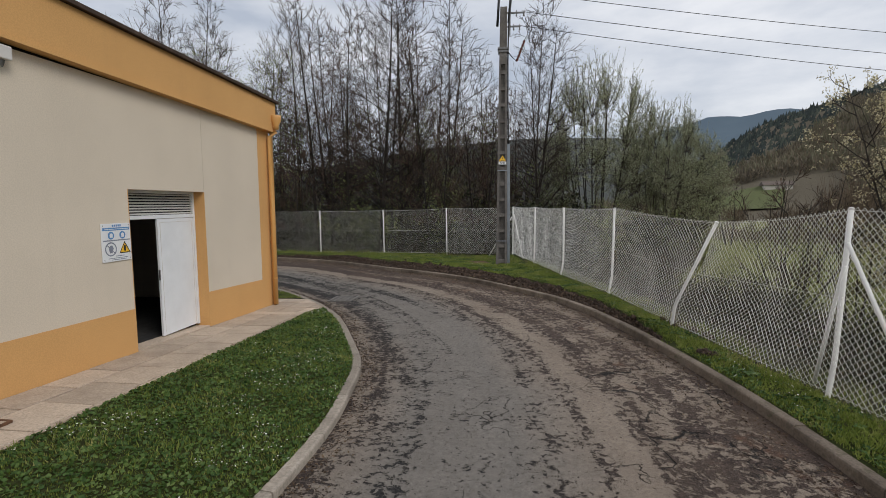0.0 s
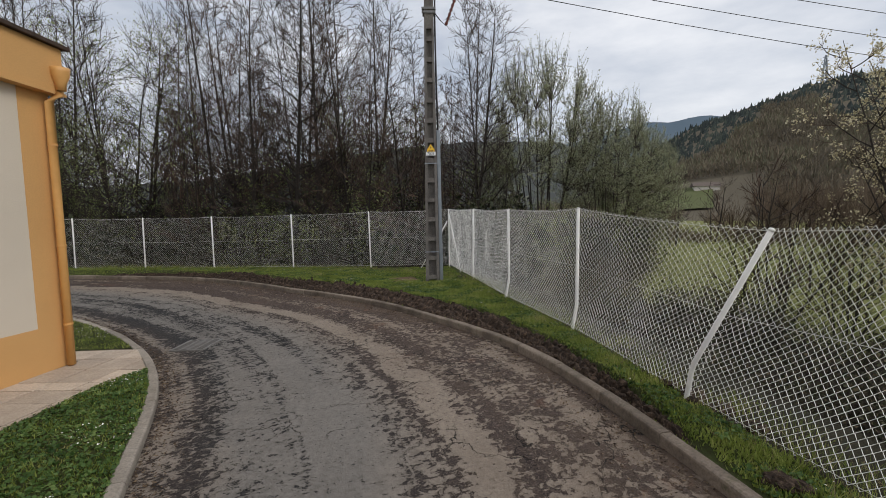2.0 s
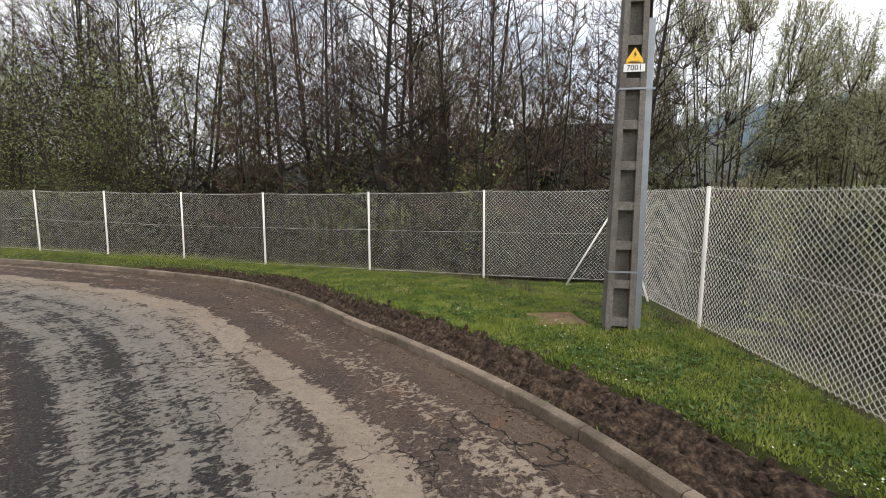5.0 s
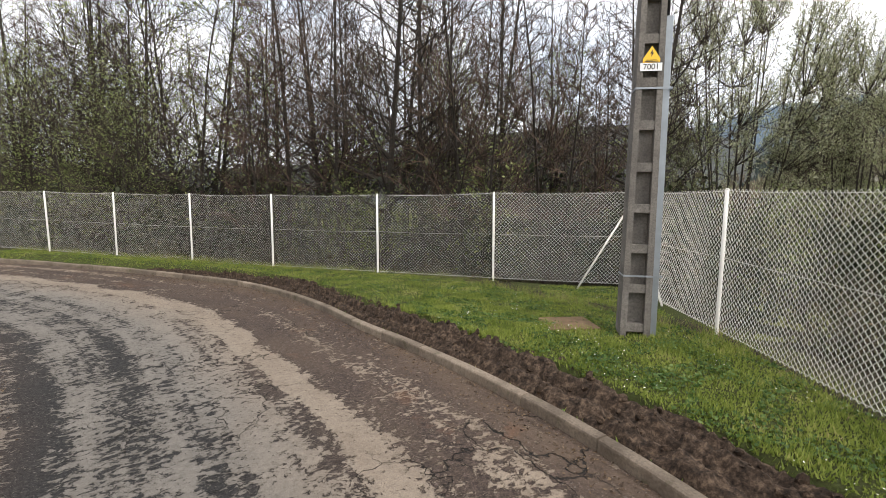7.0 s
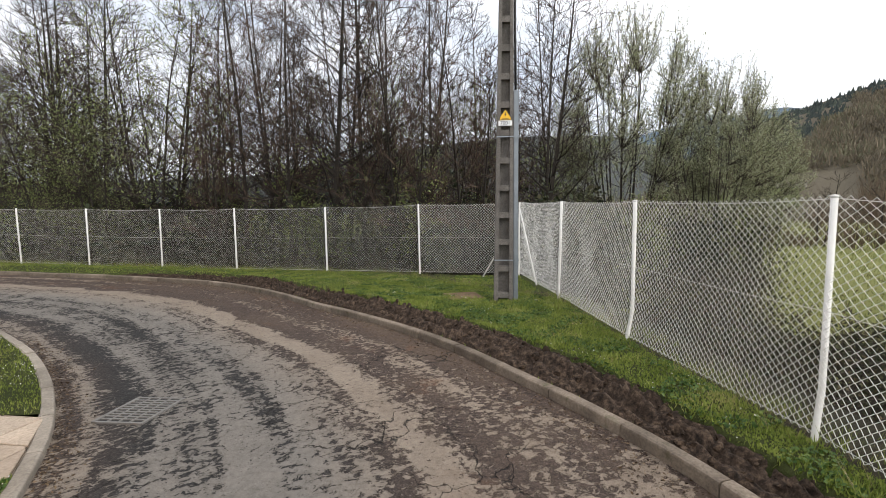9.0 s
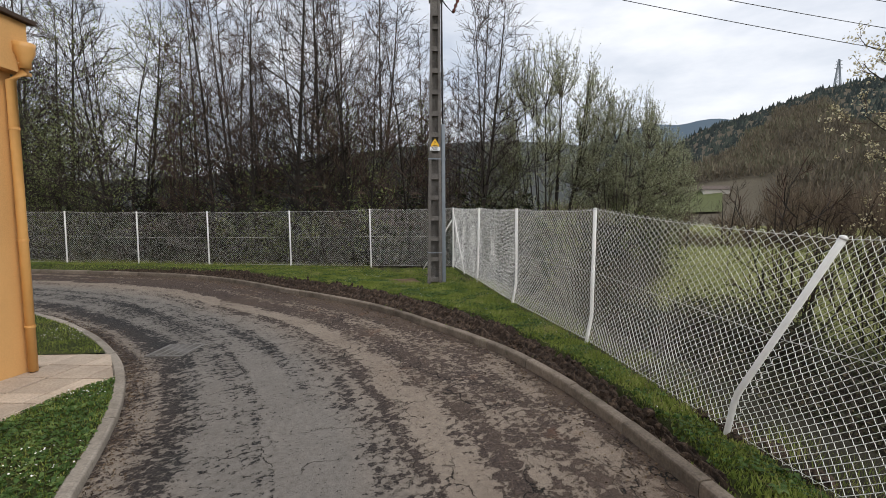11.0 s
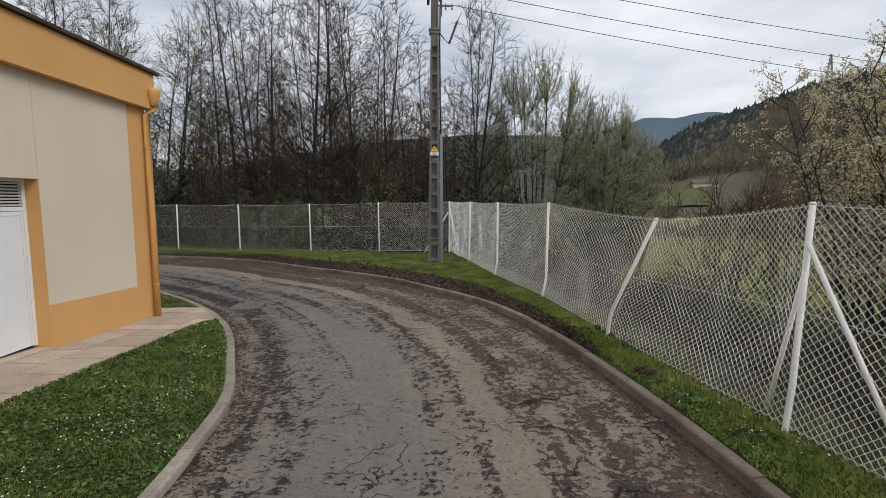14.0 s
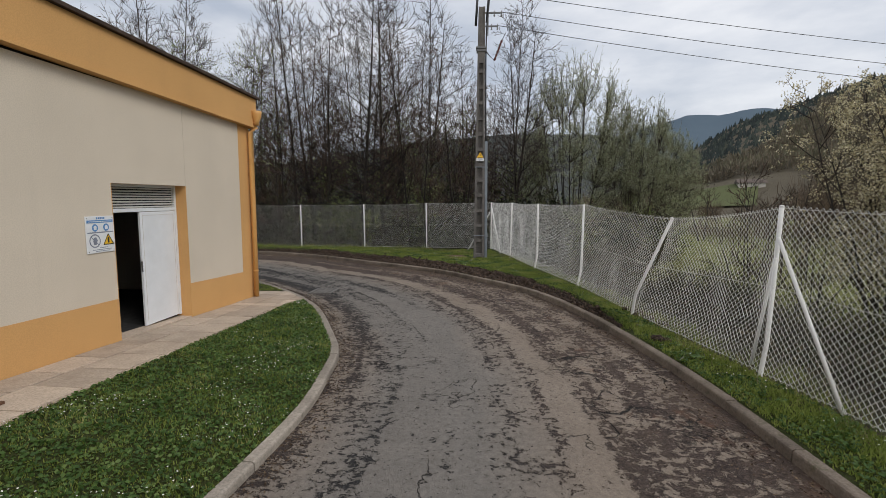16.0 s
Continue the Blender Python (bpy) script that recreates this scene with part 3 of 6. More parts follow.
tagged(bank, "overgrown earth bank falling away behind the fence", "bank", kind="structure")


def mud_h(x, y, i, f):
    w = mud_width(mud_a[i][1])
    z = right_top(x, y) * (1 - min(1, f * w / 0.35)) + verge_z(x, y) * min(1, f * w / 0.35)
    clod = 0.085 * wave(x, y, 0.34, 11.0) + 0.10 * abs(wave(x, y, 0.15, 12.0)) + 0.04 * wave(x, y, 0.05, 13.0)
    rut = -0.055 * math.exp(-((f - 0.40) / 0.10) ** 2) - 0.055 * math.exp(-((f - 0.78) / 0.09) ** 2) + 0.02 * math.exp(-((f - 0.6) / 0.08) ** 2)
    fade = min(1.0, f / 0.1, (1 - f) / 0.07) * min(1.0, w / 0.2)
    return z - 0.055 + (clod + 1.3 * rut + 0.03) * max(0.0, fade) - 0.05 * (1 - min(1.0, w / 0.06))


mud_line = offset(curve_points(KERB_RIGHT, 0.05), -0.13)
mud_line = mud_line[(mud_line[:, 1] > 6.5) & (mud_line[:, 1] < 22.4) & (mud_line[:, 0] > -9.5)]
mud_a = mud_line
mud_t = np.gradient(mud_line, axis=0)
mud_t /= np.linalg.norm(mud_t, axis=1, keepdims=True)
mud_n = np.stack([mud_t[:, 1], -mud_t[:, 0]], axis=1)
mud_w = np.array([mud_width(y) + 0.14 * wave(x, y, 0.8, 5.0) * min(1, mud_width(y) / 0.3) + 0.10 * wave(x, y, 0.22, 6.0) * min(1, mud_width(y) / 0.3) for x, y in mud_line])
mud_b = mud_line + mud_n * np.maximum(mud_w, 0.02)[:, None]
mud = new("mud_strip", loft("mud_strip", mud_a, mud_b, 26, mud_h, M_MUD))
tagged(mud, "churned dark brown wet mud with ruts along the kerb", "mud", kind="stuff")



def mud_clods():
    """Crumbs and clods of turned earth heaped on the strip, joined as one."""
    rng = np.random.default_rng(14)
    bm = bmesh.new()
    for _ in range(520):
        i = int(rng.integers(20, len(mud_a) - 20))
        w = max(mud_w[i], 0.02)
        if w < 0.12:
            continue
        f = rng.uniform(0.06, 0.98)
        x, y = mud_a[i] + mud_n[i] * w * f
        r = 0.014 + 0.045 * rng.random() ** 2.2
        m = pose(x, y, mud_h(x, y, i, min(f, 0.95)) + 0.25 * r, rng.uniform(0, 360), rng.uniform(0, 360), rng.uniform(0, 360))
        made = bmesh.ops.create_icosphere(bm, subdivisions=1, radius=r)["verts"]
        for v in made:
            v.co *= rng.uniform(0.65, 1.3)
            v.co.z *= 0.7
            v.co = m @ v.co
    ob = part("mud_clods", bm, M_MUD)
    tagged(ob, "loose dark clods and crumbs of wet earth on the mud", "earth clods", kind="stuff")


mud_clods()

# inner lawn between the kerb and the paving along the building
lawn_in = offset(curve_points(KERB_LEFT, 0.1), 0.12)
front = lawn_in[(lawn_in[:, 1] > -6) & (lawn_in[:, 1] < 10.95)]
PAVE_W = 1.22


def pave_edge(y):
    s = (y - WALL_O.y + PAVE_W * 0.1219) / WALL_D.y
    x, _ = wall_xy(s, PAVE_W)
    if y > 10.2:
        x += (y - 10.2) * 0.2
    return x


lawn_b = np.array([(min(pave_edge(p[1]), p[0] - 0.02), p[1]) for p in front])


def lawn_z(x, y):
    s = (y - WALL_O.y) / WALL_D.y
    px = pave_edge(y)
    k = max(0.0, min(1.0, (x - px) / 2.2))
    return (pave_z(s) - 0.020) * (1 - k) + (left_top(-1.3 if y < 7 else x, y) + 0.0) * k + 0.02 * wave(x, y, 0.9, 4.0)


def lawn_h(x, y, i, f):
    k = min(1.0, f * np.linalg.norm(lawn_b[i] - front[i]) / 0.25)
    return (left_top(*front[i]) - 0.015) * (1 - k) + lawn_z(x, y) * k


lawn = new("lawn", loft("lawn", front, lawn_b, 22, lawn_h, M_LAWN))
tagged(lawn, "clover-rich green lawn with daisies inside the kerb", "lawn", kind="structure")
rear = lawn_in[(lawn_in[:, 1] > 12.1) & (lawn_in[:, 0] > -31)]
rear_b = np.array([(p[0] - 0.05, 12.08) for p in rear])
lawn_rear = new("lawn_rear", loft("lawn_rear", rear, rear_b, 8, lambda x, y, i, f: left_top(*rear[i]) - 0.01 + 0.02 * f, M_LAWN))
tagged(lawn_rear, "small corner of daisy-strewn lawn past the paving", "lawn", kind="structure")


# ---- building ----
S0, S1, DEEP = -11.0, 4.94, -9.0
DOOR0, DOOR1, DOOR_Z = 0.61, 2.41, 2.51
RECESS = -0.20


def prism(bm, s0, s1, n0, n1, z0, z1, bevel=0.0):
    """A block in the building's own frame; z0 and z1 may be functions of s."""
    made = box(bm, (n0, s0, 0), (n1, s1, 1), bevel)
    for v in made:
        a = z0(v.co.y) if callable(z0) else z0
        b = z1(v.co.y) if callable(z1) else z1
        v.co.z = a + (b - a) * v.co.z
    return made


def building():
    b = tagged(new("utility_building"), "single-storey cream building with ochre plinth and fascia", "building", kind="thing")
    b.matrix_world = WALL_M

    def add(name, boxes, material, label="", bevel=0.0):
        bm = bmesh.new()
        for s0, s1, n0, n1, z0, z1 in boxes:
            prism(bm, s0, s1, n0, n1, z0, z1, bevel)
        return part(name, bm, material, b, label)

    plinth_top = lambda s: pave_z(s) + 0.665
    low = lambda s: pave_z(s) - 0.3
    eave = lambda d: (lambda s: 4.085 - 0.018 * s + d)
    T = -0.30
    add("wall", [(S0, DOOR0, T, 0, plinth_top, 4.03), (DOOR0, DOOR1, T, 0, DOOR_Z, 4.03), (DOOR1 + 0.008, 4.42, T, 0, plinth_top, 4.03)], M_CREAM, "cream rendered wall")
    add("plinth", [(S0, DOOR0, T, 0.003, low, plinth_top), (DOOR1, 4.42, T, 0.003, low, plinth_top)], M_ORANGE, "ochre painted plinth")
    add("corner_pier", [(4.42, S1, T, 0.003, low, 4.03)], M_ORANGE, "ochre painted corner")
    add("reveal", [(DOOR1 - 0.004, DOOR1 + 0.008, T, 0.002, lambda s: pave_z(s), DOOR_Z)], M_ORANGE, "ochre door reveal")
    add("reveal", [(DOOR0 - 0.008, DOOR0 + 0.004, T, 0.001, lambda s: pave_z(s), DOOR_Z)], M_ORANGE, "ochre door reveal")
    add("end_wall", [(S1 - 0.3, S1 - 0.001, DEEP, T, low, 4.03)], M_CREAM)
    add("end_wall", [(S0, S0 + 0.3, DEEP, T, low, 4.03)], M_CREAM)
    add("rear_wall", [(S0, S1, DEEP - 0.3, DEEP, low, 4.03)], M_CREAM)
    # floor coloured near black, so the room's shade is in the colour
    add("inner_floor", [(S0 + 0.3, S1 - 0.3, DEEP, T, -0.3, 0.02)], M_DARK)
    add("fascia", [(S0, S1 + 0.16, -0.02, 0.13, eave(0.0), eave(0.665))], M_ORANGE, "deep ochre fascia board", 0.006)
    add("fascia_lip", [(S0, S1 + 0.17, -0.02, 0.155, eave(-0.03), eave(0.01))], M_ORANGE, "thin ochre drip moulding", 0.006)
    add("fascia_side", [(S1 - 0.02, S1 + 0.16, DEEP - 0.3, -0.02, eave(0.0), eave(0.665))], M_ORANGE)
    # ceiling takes the same painted-in shade as the floor
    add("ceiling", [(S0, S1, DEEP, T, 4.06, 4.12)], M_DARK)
    # roof: a low pitch with a dark edge
    bm = bmesh.new()
    for v in box(bm, (DEEP - 0.5, S0 - 0.3, 4.70), (0.20, S1 + 0.26, 4.765), 0.01):
        v.co.z += max(0.0, (0.20 - v.co.x)) * 0.10 + 0.05 - 0.018 * v.co.y
    part("roof", bm, M_TILE_EDGE, b, "dark weathered roof edge")
    # small lamp box under the fascia
    bm = bmesh.new()
    box(bm, (0.0, -1.16, 3.86), (0.13, -1.02, 4.01), 0.012)
    lamp = part("junction_box", bm, M_LOUVRE, b, "cream junction box under the fascia")
    bm = bmesh.new()
    tube(bm, [(0.065, -1.09, 3.86), (0.065, -1.09, 3.83), (0.065, -1.09, 3.78)], [0.03, 0.025, 0.008], 8)
    part("cable_end", bm, M_STEEL, lamp)
    # rainwater hopper and downpipe at the corner
    bm = bmesh.new()
    px, ps = 0.10, S1 - 0.10
    tube(bm, [(px + 0.06, ps + 0.12, 4.10), (px + 0.06, ps + 0.12, 3.98), (px, ps, 3.84), (px, ps, 2.2), (px, ps, pave_z(ps) + 0.02)], 0.058, 12)
    pipe = part("downpipe", bm, M_ORANGE_METAL, b, "ochre painted round downpipe", True)
    bm = bmesh.new()
    hx, hs = px + 0.08, ps + 0.14
    tube(bm, [(hx, hs, 4.03), (hx, hs, 4.13), (hx, hs, 4.24), (hx, hs, 4.30), (hx, hs, 4.36)], [0.07, 0.075, 0.125, 0.125, 0.135], 12)
    part("hopper", bm, M_ORANGE_METAL, pipe, "ochre rainwater hopper", True)
    for z in (3.2, 1.7, 0.5):
        bm = bmesh.new()
        tube(bm, [(px, ps, z), (px, ps, z + 0.03)], 0.066, 12)
        part("pipe_clip", bm, M_ORANGE_METAL, pipe)
    # door: frame, louvre above, one closed leaf, one leaf swung inwards
    z0 = pave_z(1.5) + 0.02
    door = tagged(child(new("door"), b), "white double steel door, one leaf open")
    dtop, f0, f1 = z0 + 2.02, RECESS - 0.06, RECESS
    bm = bmesh.new()
    for lo, hi in (((f0, DOOR0 + 0.005, z0), (f1, DOOR0 + 0.05, DOOR_Z)), ((f0, DOOR1 - 0.055, z0), (f1, DOOR1 - 0.006, DOOR_Z)), ((f0, DOOR0 + 0.05, dtop), (f1, DOOR1 - 0.055, dtop + 0.06)), ((f0, DOOR0 + 0.05, DOOR_Z - 0.045), (f1, DOOR1 - 0.055, DOOR_Z - 0.002))):
        box(bm, lo, hi, 0.004)
    part("door_frame", bm, M_WHITE_DOOR, door)
    # added dark sheet, coloured as the shade seen between the slats
    bm = bmesh.new()
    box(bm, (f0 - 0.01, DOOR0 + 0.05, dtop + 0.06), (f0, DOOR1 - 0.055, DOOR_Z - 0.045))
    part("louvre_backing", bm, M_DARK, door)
    n = 8
    h = (DOOR_Z - 0.045 - dtop - 0.06) / n
    for i in range(n):
        bm = bmesh.new()
        zc = dtop + 0.06 + (i + 0.5) * h
        box(bm, (-0.016, DOOR0 + 0.05, -0.006), (0.016, DOOR1 - 0.055, 0.006), 0.0, pose(f1 - 0.022, 0, zc, 0, 28, 0))
        part("louvre_slat", bm, M_LOUVRE, door)
    mid = 1.44
    bm = bmesh.new()
    box(bm, (f0 + 0.01, mid, z0 + 0.015), (f1 - 0.008, DOOR1 - 0.06, dtop - 0.005), 0.005)
    leaf = part("door_leaf", bm, M_WHITE_DOOR, door, "closed white steel door leaf")
    bm = bmesh.new()
    for lo, hi in (((f1 - 0.009, mid + 0.05, z0 + 0.07), (f1 - 0.004, mid + 0.056, dtop - 0.07)), ((f1 - 0.009, DOOR1 - 0.115, z0 + 0.07), (f1 - 0.004, DOOR1 - 0.109, dtop - 0.07)), ((f1 - 0.009, mid + 0.05, dtop - 0.07), (f1 - 0.004, DOOR1 - 0.109, dtop - 0.064))):
        box(bm, lo, hi)
    part("leaf_moulding", bm, M_LOUVRE, leaf)
    bm = bmesh.new()
    box(bm, (f1 - 0.03, mid - 0.012, z0 + 0.98), (f1 - 0.006, mid + 0.004, z0 + 1.16), 0.003)
    part("lock_plate", bm, M_STEEL, leaf)
    bm = bmesh.new()
    box(bm, (f0 - 0.58, DOOR0 + 0.055, z0 + 0.015), (f0 - 0.01, DOOR0 + 0.1, dtop - 0.005), 0.004)
    part("door_leaf", bm, M_WHITE_DOOR, door, "white steel leaf swung inwards")
    bm = bmesh.new()
    prism(bm, DOOR0 + 0.005, DOOR1 - 0.005, T, -0.004, lambda s: pave_z(s) - 0.15, lambda s: pave_z(s) + 0.022)
    part("threshold", bm, M_PAVE, door)
    return b


building()


def disc(bm, x, y, z, r, seg=28):
    vs = [bm.verts.new((z, x + r * math.cos(k), y + r * math.sin(k))) for k in (2 * math.pi * i / seg for i in range(seg))]
    bm.faces.new(vs)


def ring(bm, x, y, z, r0, r1, seg=28):
    a = [[bm.verts.new((z, x + r * math.cos(k), y + r * math.sin(k))) for k in (2 * math.pi * i / seg for i in range(seg))] for r in (r0, r1)]
    for i in range(seg):
        j = (i + 1) % seg
        bm.faces.new((a[0][i], a[0][j], a[1][j], a[1][i]))


def poly(bm, pts, z):
    bm.faces.new([bm.verts.new((z, x, y)) for x, y in pts])


def door_sign():
    """A white safety board beside the door; x runs out of the wall, y along it."""
    s = tagged(new("safety_sign"), "white safety board with blue and yellow symbols beside the door", "sign")
    s.matrix_world = WALL_M @ pose(0.006, 0.075, 1.475) @ Matrix.Scale(0.94, 4)
    w, h = 0.545, 0.575
    bm = bmesh.new()
    box(bm, (0, 0, 0), (0.012, w, h), 0.003)
    part("plate", bm, M_SIGNW, s)
    z = 0.0155

    def mark(name, material, draw, dz=0.0):
        bm = bmesh.new()
        draw(bm, z + dz)
        part(name, bm, material, s)

    rect = lambda x0, y0, x1, y1: [(x0, y0), (x1, y0), (x1, y1), (x0, y1)]
    mark("title_bar", M_SIGNB, lambda bm, q: [poly(bm, rect(0.20 + 0.035 * i, h - 0.048, 0.224 + 0.035 * i, h - 0.018), q) for i in range(5)])
    mark("stripe", M_SIGNB, lambda bm, q: poly(bm, rect(0.02, h - 0.105, w - 0.02, h - 0.062), q))
    mark("stripe_text", M_SIGNW, lambda bm, q: poly(bm, rect(0.05, h - 0.089, w - 0.05, h - 0.080), q), 0.003)
    mark("rule", M_SIGNG, lambda bm, q: poly(bm, rect(0.02, 0.312, w - 0.02, 0.328), q))
    for cx in (0.17, 0.385):
        mark("blue_symbol", M_SIGNB, lambda bm, q: disc(bm, cx, 0.395, q, 0.058))
        mark("symbol_figure", M_SIGNW, lambda bm, q: poly(bm, [(cx - 0.025, 0.362), (cx + 0.025, 0.362), (cx + 0.03, 0.41), (cx, 0.435), (cx - 0.03, 0.41)], q), 0.003)
    mark("prohibition_ring", M_SIGNG, lambda bm, q: (ring(bm, 0.155, 0.19, q, 0.088, 0.107), poly(bm, [(0.09, 0.262), (0.082, 0.25), (0.22, 0.118), (0.228, 0.13)], q + 0.002)))
    mark("prohibition_shape", M_SIGNG, lambda bm, q: poly(bm, [(0.13, 0.13), (0.18, 0.13), (0.205, 0.20), (0.18, 0.25), (0.14, 0.24), (0.12, 0.19)], q - 0.001))
    mark("warning_triangle", M_SIGNY, lambda bm, q: poly(bm, [(0.305, 0.115), (0.525, 0.115), (0.415, 0.30)], q))
    mark("warning_border", M_SIGNK, lambda bm, q: [poly(bm, p, q + 0.002) for p in ([(0.305, 0.115), (0.525, 0.115), (0.505, 0.128), (0.325, 0.128)], [(0.525, 0.115), (0.415, 0.30), (0.415, 0.272), (0.503, 0.128)], [(0.415, 0.30), (0.305, 0.115), (0.327, 0.128), (0.415, 0.272)])])
    mark("warning_figure", M_SIGNK, lambda bm, q: poly(bm, [(0.40, 0.145), (0.43, 0.145), (0.435, 0.225), (0.415, 0.24), (0.395, 0.225)], q + 0.002))
    for y0, x0, x1 in ((0.075, 0.24, 0.40), (0.045, 0.10, 0.47), (0.022, 0.16, 0.44)):
        mark("text_bar", M_SIGNG, lambda bm, q: poly(bm, rect(x0, y0, x1, y0 + 0.009), q))
    for cx, cy in ((0.03, h - 0.03), (w - 0.03, h - 0.03), (0.03, 0.03), (w - 0.03, 0.03)):
        mark("screw", M_STEEL, lambda bm, q: disc(bm, cx, cy, q + 0.001, 0.008, 10))
    return s


door_sign()


# ---- fence ----
def mesh_panel(f0, f1, name, parent, rng, hollow=0.0, fine=True):
    """Chain-link between two posts: vertical zigzag wires woven side by side, with sagging top."""
    b0, t0 = np.array(f0[:3]), np.array(f0[3:])
    b1, t1 = np.array(f1[:3]), np.array(f1[3:])
    length = np.linalg.norm((b1 - b0)[:2])
    cell = 0.041 if fine else 0.082
    cols = max(4, int(round(length / cell)))
    rows = 50 if fine else 26
    odd = (np.arange(cols)[:, None] + np.arange(rows + 1)[None, :]) % 2
    out = np.cross((b1 - b0) / np.linalg.norm(b1 - b0), (0, 0, 1.0))
    u = (np.arange(cols)[:, None] + 0.5 + 0.5 * np.where(odd, 0.99, -0.99)) / cols
    v = np.broadcast_to(np.arange(rows + 1)[None, :] / rows, u.shape)
    bend = 4 * u * (1 - u)
    bot = b0 + (b1 - b0) * u[..., None]
    top = t0 + (t1 - t0) * u[..., None]
    p = bot + (top - bot) * v[..., None]
    p = p + np.array([0, 0, 1.0]) * (0.02 + 0.0 * v[..., None])
    p[..., 2] -= 0.035 * bend * v
    p += out * 0.034
    ripple = np.array([[noise.noise(Vector((length * a * 1.3 + f0[1], 2.0 * c, 5.0))) for a, c in zip(ra, rc)] for ra, rc in zip(u, v)])
    p += out * ((0.045 + hollow) * ripple * np.sin(np.pi * v) + hollow * 1.1 * bend * np.sin(np.pi * v))[..., None]
    p += out * (0.003 * np.where(odd, 1, -1))[..., None]
    q0, q1 = p[:, :-1].reshape(-1, 3), p[:, 1:].reshape(-1, 3)
    r = np.full(len(q0), 0.0030 if f0[0] > 3.0 else 0.0018)
    mesh_ob = child(new(name, sticks(name, q0, q1, r, r, M_WIRE)), parent)
    for vv in (0.985, 0.52, 0.012):
        k = np.linspace(0, 1, 13)
        w = (b0 + (b1 - b0) * k[:, None]) * (1 - vv) + (t0 + (t1 - t0) * k[:, None]) * vv
        w[:, 2] += 0.02 - 0.035 * 4 * k * (1 - k) * vv
        w += out * 0.034
        w += out * (hollow * 1.1 * 4 * k * (1 - k) * math.sin(math.pi * vv))[:, None]
        rr = np.full(12, 0.0032)
        child(new("tension_wire", sticks("tension_wire", w[:-1], w[1:], rr, rr, M_WIRE)), mesh_ob)
    return mesh_ob


def fence():
    rng = np.random.default_rng(11)
    f = tagged(new("fence"), "white-posted chain-link fence, partly bent and leaning", "fence")
    for i, row in enumerate(FENCE):
        b, t = Vector(row[:3]), Vector(row[3:])
        bm = bmesh.new()
        r = 0.027
        if i == 4:
            knee = Vector((3.955, 7.86, 0.53))
            path = [b - Vector((0, 0, 0.25)), b, knee - Vector((0, 0, 0.05)), knee.lerp(t, 0.04), t]
        elif i in (3, 5, 6):
            path = [b - Vector((0, 0, 0.25)), b, b.lerp(t, 0.20) + Vector((0.08, 0.06, 0)), t]
        else:
            path = [b - Vector((0, 0, 0.25)), b, b.lerp(t, 0.5), t]
        tube(bm, path, r, 10)
        post = part("post", bm, M_POST, f, "bent leaning white post" if i == 4 else "", True)
        bm = bmesh.new()
        d = (path[-1] - path[-2]).normalized()
        tube(bm, [t - d * 0.004, t + d * 0.012, t + d * 0.022], [0.030, 0.029, 0.014], 10)
        part("post_cap", bm, M_POST, post, smooth=True)

    def brace(a, b):
        bm = bmesh.new()
        tube(bm, [a, b], 0.021, 8)
        part("brace", bm, M_POST, f, "slanting white brace", True)

    brace((4.33, 4.98, 1.85), (4.28, 3.85, 0.13))
    brace((4.32, 4.99, 1.60), (4.40, 5.38, 0.12))
    brace((3.1, 20.66, 1.95), (3.22, 18.76, 0.06))
    brace((3.05, 20.72, 1.7), (2.01, 20.45, -0.02))
    for i, (a, b) in enumerate(zip(FENCE, FENCE[1:])):
        mesh_panel(a, b, "wire_mesh", f, rng, {3: 0.10, 4: 0.05}.get(i, 0.0), 2 <= i <= 14)
    return f


fence()


# ---- electricity pole ----
POLE_M = pose(2.1, 16.72, 0.0, 0, 0, -5)


